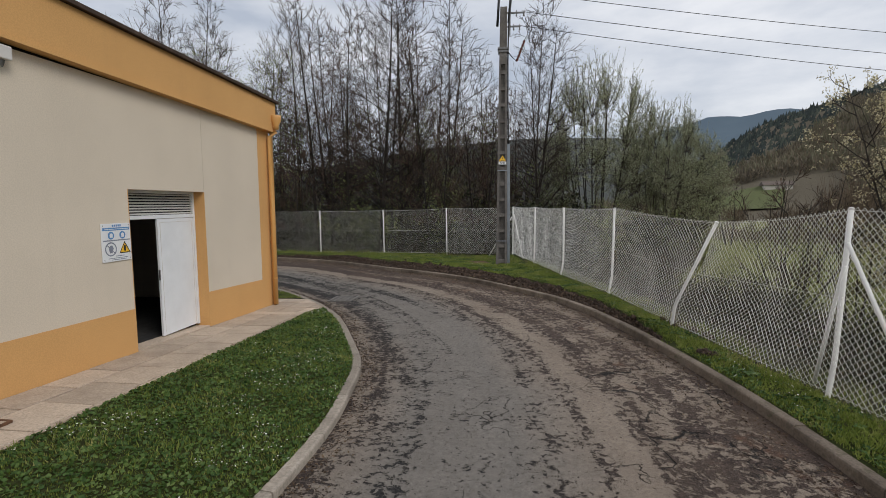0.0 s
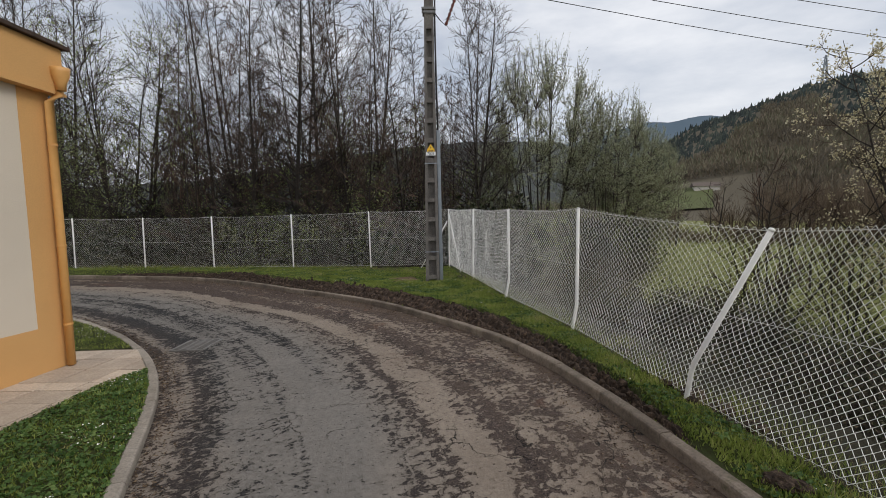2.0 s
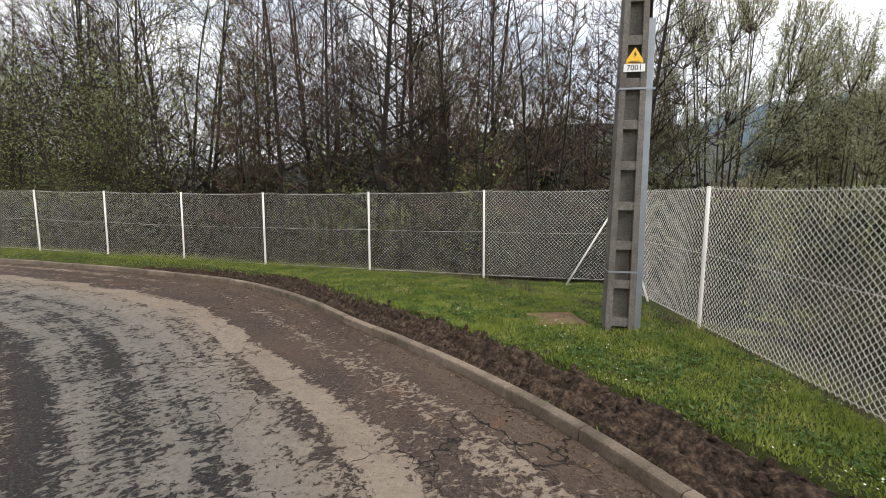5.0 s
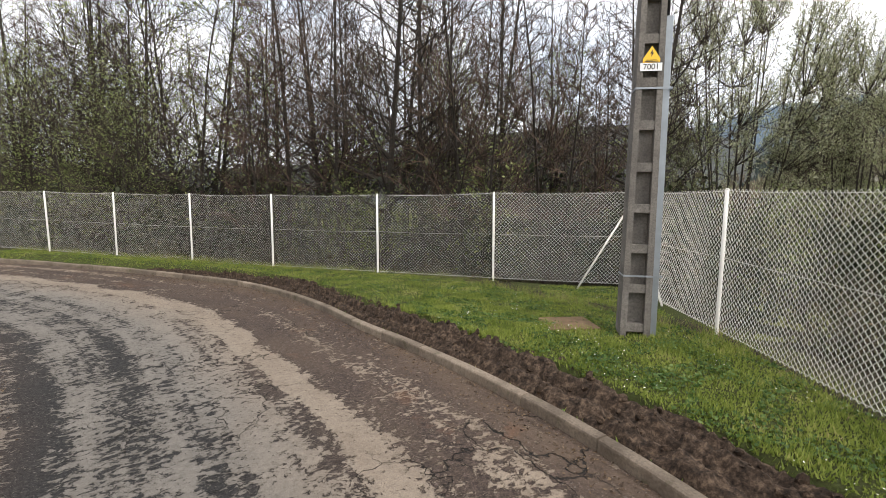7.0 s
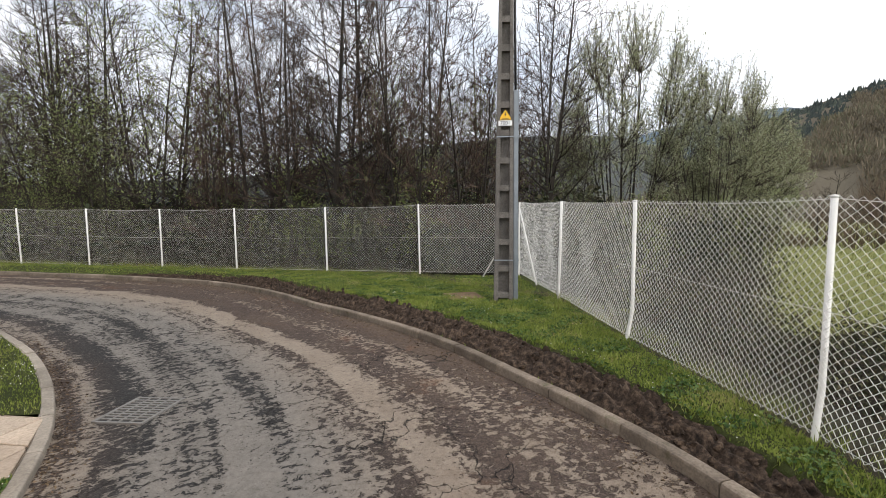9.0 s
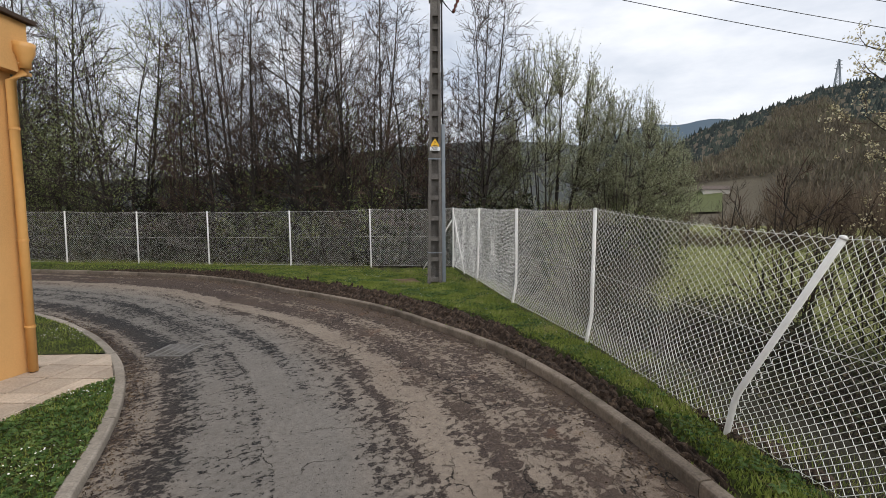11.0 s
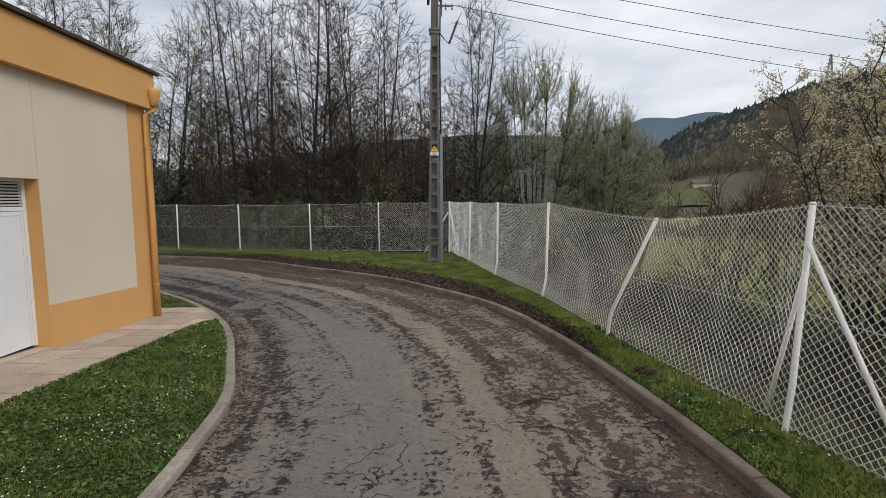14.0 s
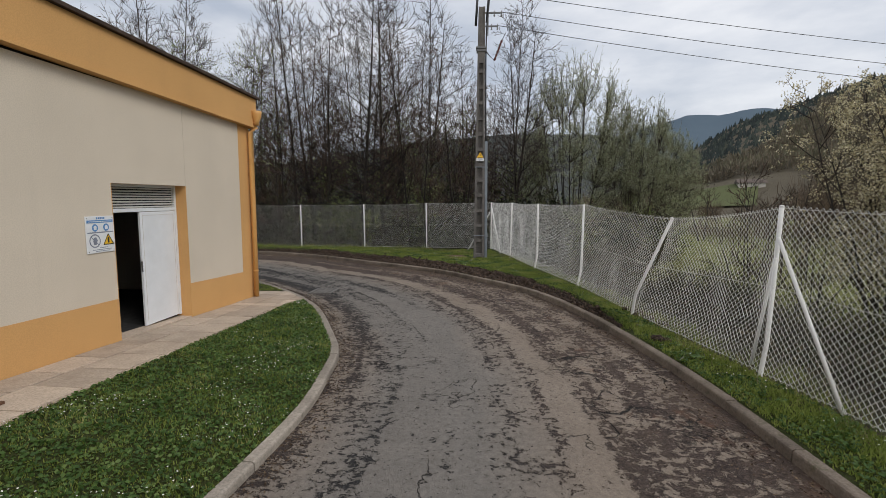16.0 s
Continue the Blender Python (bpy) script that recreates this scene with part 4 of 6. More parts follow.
def pole():
    p = tagged(new("electricity_pole"), "grey concrete utility pole with recessed panels and conduit", "utility pole")
    p.matrix_world = POLE_M
    H, base = 8.95, -0.3
    half = lambda z: 0.198 - 0.085 * (z / H)
    deep = lambda z: 0.17 - 0.055 * (z / H)
    bm = bmesh.new()
    # two side flanges, a thin web and cross ribs leave a ladder of recesses
    for sx in (-1, 1):
        for v in box(bm, (-0.5, -0.5, base), (0.5, 0.5, H)):
            h = half(v.co.z)
            fl_w = 0.085 - 0.03 * v.co.z / H
            cx = sx * (h - fl_w / 2)
            v.co.x, v.co.y = cx + v.co.x * fl_w, v.co.y * 2 * deep(v.co.z)
    for v in box(bm, (-0.5, -0.5, base), (0.5, 0.5, H)):
        v.co.x, v.co.y = v.co.x * 2 * (half(v.co.z) - 0.06), v.co.y * 0.07
    z = 0.18
    while z < 7.0:
        for v in box(bm, (-0.5, -0.5, z), (0.5, 0.5, z + 0.12), 0.012):
            v.co.x, v.co.y = v.co.x * 2 * (half(v.co.z) - 0.05), v.co.y * 2 * (deep(v.co.z) - 0.015)
        z += 0.545
    for v in box(bm, (-0.5, -0.5, 7.05), (0.5, 0.5, H), 0.01):
        v.co.x, v.co.y = v.co.x * 2 * (half(v.co.z) - 0.012), v.co.y * 2 * (deep(v.co.z) - 0.012)
    part("shaft", bm, M_POLE, p, "grey precast concrete shaft with ladder recesses")
    # steel cable guard on the side, strapped
    bm = bmesh.new()
    for v in box(bm, (0.0, -0.07, 0.02), (0.10, 0.07, 4.35), 0.012):
        v.co.x += half(v.co.z) + 0.004
    part("cable_guard", bm, M_GALV, p, "grey steel cable guard channel")
    for z in (0.95, 3.42):
        bm = bmesh.new()
        h, d = half(z) + 0.006, deep(z) + 0.006
        for lo, hi in (((-h, -d - 0.004, z), (h + 0.11, -d, z + 0.025)), ((-h, d, z), (h + 0.11, d + 0.004, z + 0.025)), ((-h - 0.004, -d, z), (-h, d, z + 0.025)), ((h + 0.106, -d, z), (h + 0.11, d, z + 0.025))):
            box(bm, lo, hi)
        part("strap", bm, M_GALV, p)
    bm = bmesh.new()
    tube(bm, [(half(4.3) + 0.05, 0, 4.3), (half(6) + 0.04, 0, 5.6), (half(7) + 0.03, -0.02, 7.2), (half(8) + 0.05, -0.03, 8.2), (half(8) + 0.14, -0.05, 9.3)], 0.024, 8)
    part("riser_cable", bm, M_BLACK, p, "black riser cable", True)
    bm = bmesh.new()
    tube(bm, [(-half(8.4) - 0.09, 0, 8.35), (-half(8.4) - 0.06, 0, 8.9), (-half(8.4) - 0.02, 0, 9.75)], 0.042, 8)
    part("cable_termination", bm, M_BLACK, p, "black cable termination", True)
    bm = bmesh.new()
    tube(bm, [(half(8.4) + 0.05, 0, 8.45), (half(8.4) + 0.10, 0, 9.1), (half(8.4) + 0.16, 0, 9.85)], 0.038, 8)
    part("cable_termination", bm, M_BLACK, p, "black cable termination", True)
    # small steel brackets with insulators
    for zz, ln in ((9.35, 0.85), (8.75, 0.72), (8.30, 0.58)):
        bm = bmesh.new()
        box(bm, (0.0, -0.025, zz), (ln, 0.025, zz + 0.05), 0.004)
        arm = part("bracket", bm, M_STEEL, p)
        for k in (0.35, 0.65, 1.0):
            bm = bmesh.new()
            x = ln * k - 0.03
            tube(bm, [(x, 0, zz - 0.10), (x, 0, zz - 0.07), (x, 0, zz - 0.04), (x, 0, zz), (x, 0, zz + 0.10)], [0.02, 0.035, 0.018, 0.018, 0.012], 8)
            part("insulator", bm, M_STEEL, arm, smooth=True)
    bm = bmesh.new()
    box(bm, (0.20, -0.02, 8.0), (0.24, 0.02, 9.6), 0.004)
    part("bracket_upright", bm, M_STEEL, p)
    bm = bmesh.new()
    for z, w in ((7.55, 0.19), (7.45, 0.17)):
        box(bm, (-w, -deep(z) - 0.02, z), (w, deep(z) + 0.02, z + 0.06), 0.006)
    part("collar", bm, M_STEEL, p)
    bm = bmesh.new()
    a, b = Vector((0.46, -0.05, 7.15)), Vector((0.72, -0.05, 7.85))
    pts, rad = [], []
    for i in range(13):
        pts.append(a.lerp(b, i / 12))
        rad.append(0.05 if i % 2 else 0.022)
    tube(bm, pts, rad, 8)
    part("surge_arrester", bm, M_INSUL, p, "red-brown ribbed surge arrester", True)
    bm = bmesh.new()
    tube(bm, [(0.15, -0.03, 7.5), (0.3, -0.05, 7.3), a], 0.016, 6)
    part("arrester_lead", bm, M_BLACK, p)
    bm = bmesh.new()
    tube(bm, [b, (0.85, -0.05, 8.1)], 0.01, 6)
    part("arrester_lead", bm, M_BLACK, p)
    # warning sign with number plate
    y = -deep(3.8) - 0.012
    bm = bmesh.new()
    box(bm, (-0.135, y - 0.004, 3.645), (0.135, y, 3.745), 0.002)
    plate = part("number_plate", bm, M_SIGNW, p, "white plate with black number")
    txt = bpy.data.curves.new("number", "FONT")
    txt.body, txt.size, txt.align_x, txt.extrude = "7001", 0.10, "CENTER", 0.001
    tmp = bpy.data.objects.new("number_tmp", txt)
    scene.collection.objects.link(tmp)
    bpy.context.view_layer.update()
    me = bpy.data.meshes.new_from_object(tmp.evaluated_get(bpy.context.evaluated_depsgraph_get()))
    bpy.data.objects.remove(tmp)
    me.materials.clear()
    me.materials.append(M_SIGNK)
    num = child(new("number", me), plate)
    num.matrix_basis = pose(0, y - 0.007, 3.665, 90, 0, 0)
    bm = bmesh.new()
    tri = [(-0.105, 3.75), (0.105, 3.75), (0.105, 3.80), (0.0, 3.955), (-0.105, 3.80)]
    fr = [bm.verts.new((a, y - 0.004, b)) for a, b in tri]
    bk = [bm.verts.new((a, y, b)) for a, b in tri]
    bm.faces.new(fr)
    bm.faces.new(bk[::-1])
    for i in range(5):
        bm.faces.new((fr[i], bk[i], bk[(i + 1) % 5], fr[(i + 1) % 5]))
    tri_ob = part("warning_plate", bm, M_SIGNY, p, "yellow electric hazard plate")
    bm = bmesh.new()
    bm.faces.new([bm.verts.new((a, y - 0.007, b)) for a, b in ((0.010, 3.92), (-0.020, 3.86), (0.0, 3.86), (-0.012, 3.812), (0.024, 3.872), (0.004, 3.872))])
    part("bolt_symbol", bm, M_SIGNK, tri_ob)
    bm = bmesh.new()
    for x0, x1, z0 in ((-0.085, 0.085, 3.758), (-0.065, 0.065, 3.775)):
        bm.faces.new([bm.verts.new(q) for q in ((x0, y - 0.007, z0), (x1, y - 0.007, z0), (x1, y - 0.007, z0 + 0.008), (x0, y - 0.007, z0 + 0.008))])
    part("text_bar", bm, M_SIGNK, tri_ob)
    return p


pole()


def cables():
    for zz, ln, end in ((9.40, 0.82, (62.0, 20.0, 8.6)), (8.80, 0.69, (62.0, 21.2, 8.0)), (8.35, 0.55, (62.0, 22.4, 7.4))):
        a = POLE_M @ Vector((ln, 0, zz))
        b = Vector(end)
        bm = bmesh.new()
        pts = []
        for i in range(41):
            t = i / 40
            q = a.lerp(b, t)
            q.z -= 1.3 * 4 * t * (1 - t)
            pts.append(q)
        tube(bm, pts, 0.011, 5)
        tagged(part("overhead_cable", bm, M_BLACK), "thin dark overhead power cable from the pole", "cable", "overhead cables")


cables()


# ---- trees ----
def grow(rng, height, radius, stems=1, spread=0.3, low=0.25, gap=0.32, reach=0.24, rise=0.75, twigs=4, lean=0.06, thick=0.0075, branch=3, wob=0.035):
    """Segments of a bare tree by level: 0 trunk, 1 limbs, 2 branches, 3 twigs."""
    segs = {0: [], 1: [], 2: [], 3: []}
    tips = []

    def path(p, d, length, n, r0, r1, level, up, wob):
        pts = [p]
        for i in range(n):
            d = d + rng.normal(0, wob, 3) + np.array([0, 0, up / n])
            d = d / np.linalg.norm(d)
            q = pts[-1] + d * length / n
            ra, rb = r0 + (r1 - r0) * i / n, r0 + (r1 - r0) * (i + 1) / n
            segs[level].append((pts[-1], q, ra, rb))
            pts.append(q)
        return pts, d

    def side(d, angle):
        a = rng.normal(size=3)
        a -= d * a.dot(d)
        a /= np.linalg.norm(a)
        return d * math.cos(angle) + a * math.sin(angle)

    for st in range(stems):
        h = height * (1 if st == 0 else rng.uniform(0.7, 0.97))
        az = rng.uniform(0, 6.28)
        k = 0.0 if stems == 1 else rng.uniform(0.3, 1.0) * spread
        d0 = np.array([math.cos(az) * k + rng.normal(0, lean), math.sin(az) * k + rng.normal(0, lean), 1.0])
        d0 /= np.linalg.norm(d0)
        n = 12
        root = np.array([math.cos(az) * 0.15, math.sin(az) * 0.15, -0.4]) * (1 if stems > 1 else np.array([0, 0, 1]))
        pts, _ = path(root, d0, h, n, radius, radius * 0.12, 0, 0.15 if k else 0.0, wob)
        z = low * h
        turn = rng.uniform(0, 6.28)
        while z < h * 0.98:
            f = z / h
            i = min(n - 1, int(f * n))
            base = pts[i] + (pts[i + 1] - pts[i]) * (f * n - i)
            turn += 2.4 + rng.normal(0, 0.3)
            elev = rng.uniform(0.35, 0.8) * rise
            d = np.array([math.cos(turn) * math.cos(elev), math.sin(turn) * math.cos(elev), math.sin(elev)])
            ln = h * reach * (1.12 - f) * rng.uniform(0.5, 1.25) + 0.45
            r = max(0.014, radius * (1 - f) * 0.46)
            lp, ld = path(base, d, ln, 4, r, 0.008, 1, 0.35, 0.10)
            for b in range(branch + int(ln)):
                g = rng.uniform(0.25, 1.0)
                j = min(3, int(g * 4))
                bp = lp[j] + (lp[j + 1] - lp[j]) * (g * 4 - j)
                bd = side((lp[j + 1] - lp[j]) / max(1e-6, np.linalg.norm(lp[j + 1] - lp[j])), rng.uniform(0.5, 1.0))
                bl = ln * rng.uniform(0.3, 0.6)
                bpts, bdir = path(bp, bd, bl, 2, thick * 1.5, thick, 2, 0.25, 0.12)
                for t in range(twigs):
                    w = rng.uniform(0.2, 1.0)
                    j2 = min(1, int(w * 2))
                    tp = bpts[j2] + (bpts[j2 + 1] - bpts[j2]) * (w * 2 - j2)
                    td = side((bpts[j2 + 1] - bpts[j2]) / max(1e-6, np.linalg.norm(bpts[j2 + 1] - bpts[j2])), rng.uniform(0.4, 0.9))
                    tl = bl * rng.uniform(0.45, 0.95) + 0.06
                    q = tp + (td + np.array([0, 0, 0.15])) * tl
                    segs[3].append((tp, q, thick, thick * 0.6))
                    tips.append(q)
                    tips.append((tp + q) / 2)
            z += gap * rng.uniform(0.6, 1.5) * (1.0 if f < 0.8 else 0.7)
    return segs, np.array(tips)


def seg_mesh(name, segs, material):
    return sticks(name, [s[0] for s in segs], [s[1] for s in segs], [s[2] for s in segs], [s[3] for s in segs], material)


def tree_proto(name, label, category, group, seed, bark, twig, leaf=None, leaf_n=0, leaf_size=0.06, leaf_aspect=0.45, spreadout=0.12, **kw):
    rng = np.random.default_rng(seed)
    segs, tips = grow(rng, **kw)
    t = tagged(new(name), label, category, group)
    child(new("trunk", seg_mesh("trunk", segs[0] + segs[1], bark)), t)
    crown = child(new("crown", seg_mesh("crown", segs[2] + segs[3], twig)), t)
    if leaf is not None:
        pick = tips[rng.integers(0, len(tips), leaf_n)] + rng.normal(0, spreadout, (leaf_n, 3))
        child(new("foliage", leaves("foliage", pick, leaf_size, leaf, rng, 0.0, leaf_aspect)), crown)
    return t


def spread_copies(proto, places):
    """First place takes the built tree itself, the rest are copies: x, y, z, turn, scale."""
    for i, (x, y, z, rz, sc) in enumerate(places):
        m = pose(x, y, z, 0, 0, rz)
        if i == 0:
            proto.matrix_basis = m
            proto.scale = (sc, sc, sc)
        else:
            c = copy_thing(proto, m)
            c.scale = (sc, sc, sc)


wood_rng = np.random.default_rng(21)
ALDER = dict(radius=0.105, low=0.18, gap=0.23, reach=0.175, rise=0.85, twigs=4, thick=0.0088, branch=2, wob=0.016, lean=0.035)
alders = [
    tree_proto("alder_tree", "tall bare grey alder with fine upright twigs", "tree", "bare wood behind the fence", 31, M_BARK, M_TWIG, height=16.4, **ALDER),
    tree_proto("alder_tree", "tall bare twin-stemmed alder with fine twigs", "tree", "bare wood behind the fence", 32, M_BARK, M_TWIG, height=15.4, stems=2, spread=0.13, **ALDER),
    tree_proto("alder_tree", "slender bare alder with a narrow twiggy crown", "tree", "bare wood behind the fence", 33, M_BARK, M_TWIG_RED, height=14.8, **dict(ALDER, radius=0.10, reach=0.15)),
    tree_proto("alder_tree", "bare alder with wide side limbs", "tree", "bare wood behind the fence", 34, M_BARK, M_TWIG, height=15.2, **dict(ALDER, reach=0.26, rise=0.7, radius=0.15)),
    tree_proto("alder_tree", "thin bare sapling in a dense stand", "tree", "bare wood behind the fence", 35, M_BARK, M_TWIG_RED, height=11.5, stems=2, spread=0.16, **dict(ALDER, radius=0.07, reach=0.16)),
]
# the stand: rows that follow the back fence, thinner towards the meadow
alder_places = [[] for _ in alders]
for rowk, (dist, gap) in enumerate(((4.5, 1.3), (7.0, 1.4), (10.0, 1.75), (14.5, 2.4))):
    x = 4.8 + rowk * 0.7
    while x > -30 - rowk * 4:
        y0 = 20.9 - 0.19 * (x - 0) if x < 0 else 20.9
        px, py = x + wood_rng.normal(0, 0.35), y0 + dist + wood_rng.normal(0, 0.7)
        if x < -8.5 and rowk > 1 and wood_rng.random() < 0.75:
            x -= gap
            continue
        kind = int(wood_rng.choice(5, p=[0.28, 0.12, 0.26, 0.12, 0.22]))
        sc = wood_rng.uniform(0.86, 1.08)
        if x > 2.5:
            sc *= 0.96
        if -9 > x > -13.5 and rowk < 2:
            sc *= 0.8
        place = (px, py, -0.9, wood_rng.uniform(0, 360), sc)
        if not (x < -8.5 and rowk in (0, 1) and int(abs(x) * 10) % 5 < 3):
            alder_places[kind].append(place)
        x -= gap * wood_rng.uniform(0.6, 1.4) * (1.4 if x > -4.5 else 1.0)
for proto, places in zip(alders, alder_places):
    spread_copies(proto, places)

# leaf-littered floor of the wood
fx, fy = np.linspace(-48, 7.5, 60), np.linspace(23.5, 50, 30)
fv = np.array([(x, y, ground_z(x, y) + 0.06) for y in fy for x in fx])
fi = (np.arange(29)[:, None] * 60 + np.arange(59)[None, :]).ravel()[:, None]
tagged(new("wood_floor", fast_mesh("wood_floor", fv, fi + np.array([[0, 1, 61, 60]]), M_SCRUB, True)), "dark leaf-littered ground under the bare wood", "ground", kind="structure")

# undergrowth under the stand
thickets = [
    tree_proto("thicket_shrub", "dense bare brown understorey shrub", "shrub", "undergrowth of the wood", 41, M_BARK, M_TWIG, M_IVY, 350, 0.09, 0.6, 0.15, height=4.4, radius=0.025, stems=7, spread=0.35, low=0.12, gap=0.6, reach=0.24, twigs=2, thick=0.006, branch=2),
    tree_proto("thicket_shrub", "dark ivy-clad understorey shrub", "shrub", "undergrowth of the wood", 42, M_BARK, M_TWIG, M_IVY, 1300, 0.11, 0.7, 0.25, height=3.6, radius=0.03, stems=5, spread=0.6, low=0.06, gap=0.6, reach=0.30, twigs=2, thick=0.006, branch=2),
    tree_proto("thicket_shrub", "understorey shrub with sparse yellow-green spring leaves", "shrub", "undergrowth of the wood", 43, M_BARK, M_TWIG_RED, M_SPRING, 1100, 0.06, 0.6, 0.2, height=5.6, radius=0.03, stems=5, spread=0.34, low=0.15, gap=0.6, reach=0.24, twigs=2, thick=0.006, branch=2),
]
thicket_places = [[] for _ in thickets]
for rowk, (dist, gap) in enumerate(((3.4, 1.45), (5.6, 1.7), (8.5, 2.0), (12.0, 2.4))):
    x = 5.5 + rowk * 1.2
    while x > -36 - rowk * 3:
        y0 = 20.9 - 0.19 * x if x < 0 else 20.9
        kind = int(wood_rng.choice(3, p=[0.36, 0.34, 0.30]))
        thicket_places[kind].append((x + wood_rng.normal(0, 0.3), y0 + dist + wood_rng.normal(0, 0.4), -0.9, wood_rng.uniform(0, 360), wood_rng.uniform(0.6, 1.05) + 0.05 * rowk))
        x -= gap * wood_rng.uniform(0.7, 1.3)
for k, (x, y) in enumerate(((5.6, 22.5), (6.4, 24.6), (7.2, 22.9), (8.0, 25.6), (8.8, 23.8), (9.8, 26.4), (10.6, 25.2), (11.6, 27.4), (12.6, 26.2), (13.6, 28.4), (14.8, 27.6), (16.0, 29.6), (7.4, 27.6), (9.4, 28.8), (17.2, 31.0))):
    thicket_places[(1, 0, 2)[k % 3]].append((x, y, -1.2, 77 * k, (0.85, 0.75, 0.68)[k % 3]))
for proto, places in zip(thickets, thicket_places):
    spread_copies(proto, places)

# spring-green trees: the willows by the meadow and a leafing one among the alders
def willow_proto(seed, height, half):
    """A many-stemmed willow: limbs fan up into a domed crown of fine upright sprays."""
    rng = np.random.default_rng(seed)
    t = tagged(new("willow_tree"), "round-crowned willow in pale young leaf", "tree", "willows by the meadow")
    wood, fine, spots = [], [], []

    def bow(a, b, n, r0, r1, into):
        """A branch from a to b that leaves outwards and turns up."""
        mid = (a + b) / 2 + np.array([(b[0] - a[0]) * 0.18, (b[1] - a[1]) * 0.18, -0.06 * abs(b[2] - a[2])])
        q = [(1 - k) ** 2 * a + 2 * k * (1 - k) * mid + k * k * b for k in np.linspace(0, 1, n + 1)]
        for k in range(n):
            into.append((q[k], q[k + 1], r0 + (r1 - r0) * k / n, r0 + (r1 - r0) * (k + 1) / n))
        return q

    nodes = []
    for k in range(15):
        az, rad = 2.4 * k, half * math.sqrt((k + 0.5) / 15) * 0.72
        top = np.array([math.cos(az) * rad, math.sin(az) * rad, height * (0.74 - 0.30 * (rad / half) ** 2)])
        root = np.array([math.cos(az) * 0.3, math.sin(az) * 0.3, -0.4])
        nodes += bow(root, top, 7, 0.055, 0.02, wood)[2:]
    nodes = np.array(nodes)
    for _ in range(430):
        az, rad = rng.uniform(0, 6.283), half * math.sqrt(rng.random())
        cap = height * (1 - 0.50 * (rad / half) ** 2.2)
        z = cap * (1 - 0.62 * rng.random() ** 1.7)
        end = np.array([math.cos(az) * rad, math.sin(az) * rad, z])
        low = nodes[nodes[:, 2] < z - 0.4]
        if len(low) == 0:
            continue
        start = low[np.argmin(np.linalg.norm((low - end) * np.array([1, 1, 0.55]), axis=1))]
        q = bow(start, end, 4, 0.018, 0.006, fine)
        for _t in range(11):
            g = rng.uniform(0.35, 1.0)
            c = q[min(3, int(g * 4))] + (q[min(3, int(g * 4)) + 1] - q[min(3, int(g * 4))]) * (g * 4 - min(3, int(g * 4)))
            tip = c + rng.normal(0, 0.24, 3) + np.array([0, 0, rng.uniform(0.2, 0.6)])
            fine.append((c, tip, 0.006, 0.003))
            spots.append(c + (tip - c) * rng.uniform(0.1, 1.05, (13, 1)) + rng.normal(0, 0.035, (13, 3)))
    spots = np.concatenate(spots)
    child(new("trunk", seg_mesh("trunk", wood, M_BARK)), t)
    crown = child(new("crown", seg_mesh("crown", fine, M_TWIG)), t)
    child(new("foliage", leaves("foliage", spots, 0.036, M_WILLOW, rng, 0.0, 0.36)), crown)
    return t


spread_copies(willow_proto(51, 11.4, 3.7), [(9.7, 29.8, -1.2, 0, 1.12), (13.0, 28.2, -1.2, 130, 0.86), (15.2, 29.4, -1.2, 250, 0.76)])
leafing = tree_proto("leafing_tree", "slim tree with hazy yellow-green spring leaves", "tree", "leafing trees of the wood", 52, M_BARK, M_TWIG, M_SPRING, 7000, 0.036, 0.5, 0.2, height=9.5, radius=0.08, stems=3, spread=0.22, low=0.15, gap=0.34, reach=0.25, rise=0.9, twigs=3)
spread_copies(leafing, [(-11.2, 27.2, -0.9, 0, 1.3), (-16.5, 29.0, -0.9, 90, 1.1), (-13.6, 29.6, -0.9, 190, 0.95), (-2.0, 31.0, -0.9, 60, 1.15), (-22.0, 30.5, -0.9, 250, 1.0), (2.2, 30.0, -0.9, 300, 0.95), (6.3, 27.0, -1.0, 120, 0.62), (-7.2, 31.5, -0.9, 20, 1.05), (-12.8, 25.6, -0.9, 150, 0.72), (-15.2, 26.4, -0.9, 40, 0.85), (-19.0, 28.0, -0.9, 310, 0.95), (-0.6, 27.5, -0.9, 210, 0.85), (-9.6, 28.8, -0.9, 270, 0.9)])
# catkin bush and bare scrub on the bank beside the fence
catkin = tree_proto("catkin_bush", "tall scrubby bush covered in cream catkins", "bush", "scrub beyond the fence", 61, M_BARK, M_TWIG_RED, M_CATKIN, 21000, 0.026, 0.6, 0.05, height=7.2, radius=0.045, stems=11, spread=0.36, low=0.15, gap=0.45, reach=0.15, rise=1.15, twigs=3, thick=0.005, branch=2)
spread_copies(catkin, [(12.4, 11.3, -1.3, 0, 1.08), (14.2, 12.4, -1.3, 140, 1.2), (13.4, 9.8, -1.3, 70, 1.1), (15.8, 11.4, -1.3, 210, 1.25)])
scrub = tree_proto("bare_scrub", "leafless reddish scrub with thin upright stems", "bush", "scrub beyond the fence", 62, M_BARK, M_TWIG_RED, height=4.3, radius=0.03, stems=7, spread=0.42, low=0.2, gap=0.4, reach=0.20, rise=1.0, twigs=3)
spread_copies(scrub, [(11.7, 15.5, -1.35, 90, 1.25), (12.9, 14.4, -1.35, 100, 1.0), (24.0, 22.0, -1.35, 150, 1.1)])
lone = tree_proto("bare_tree", "small bare crooked tree in the meadow", "tree", "meadow trees", 63, M_BARK, M_TWIG, height=5.6, radius=0.09, stems=2, spread=0.3, low=0.3, gap=0.4, reach=0.3, rise=0.7, twigs=3)
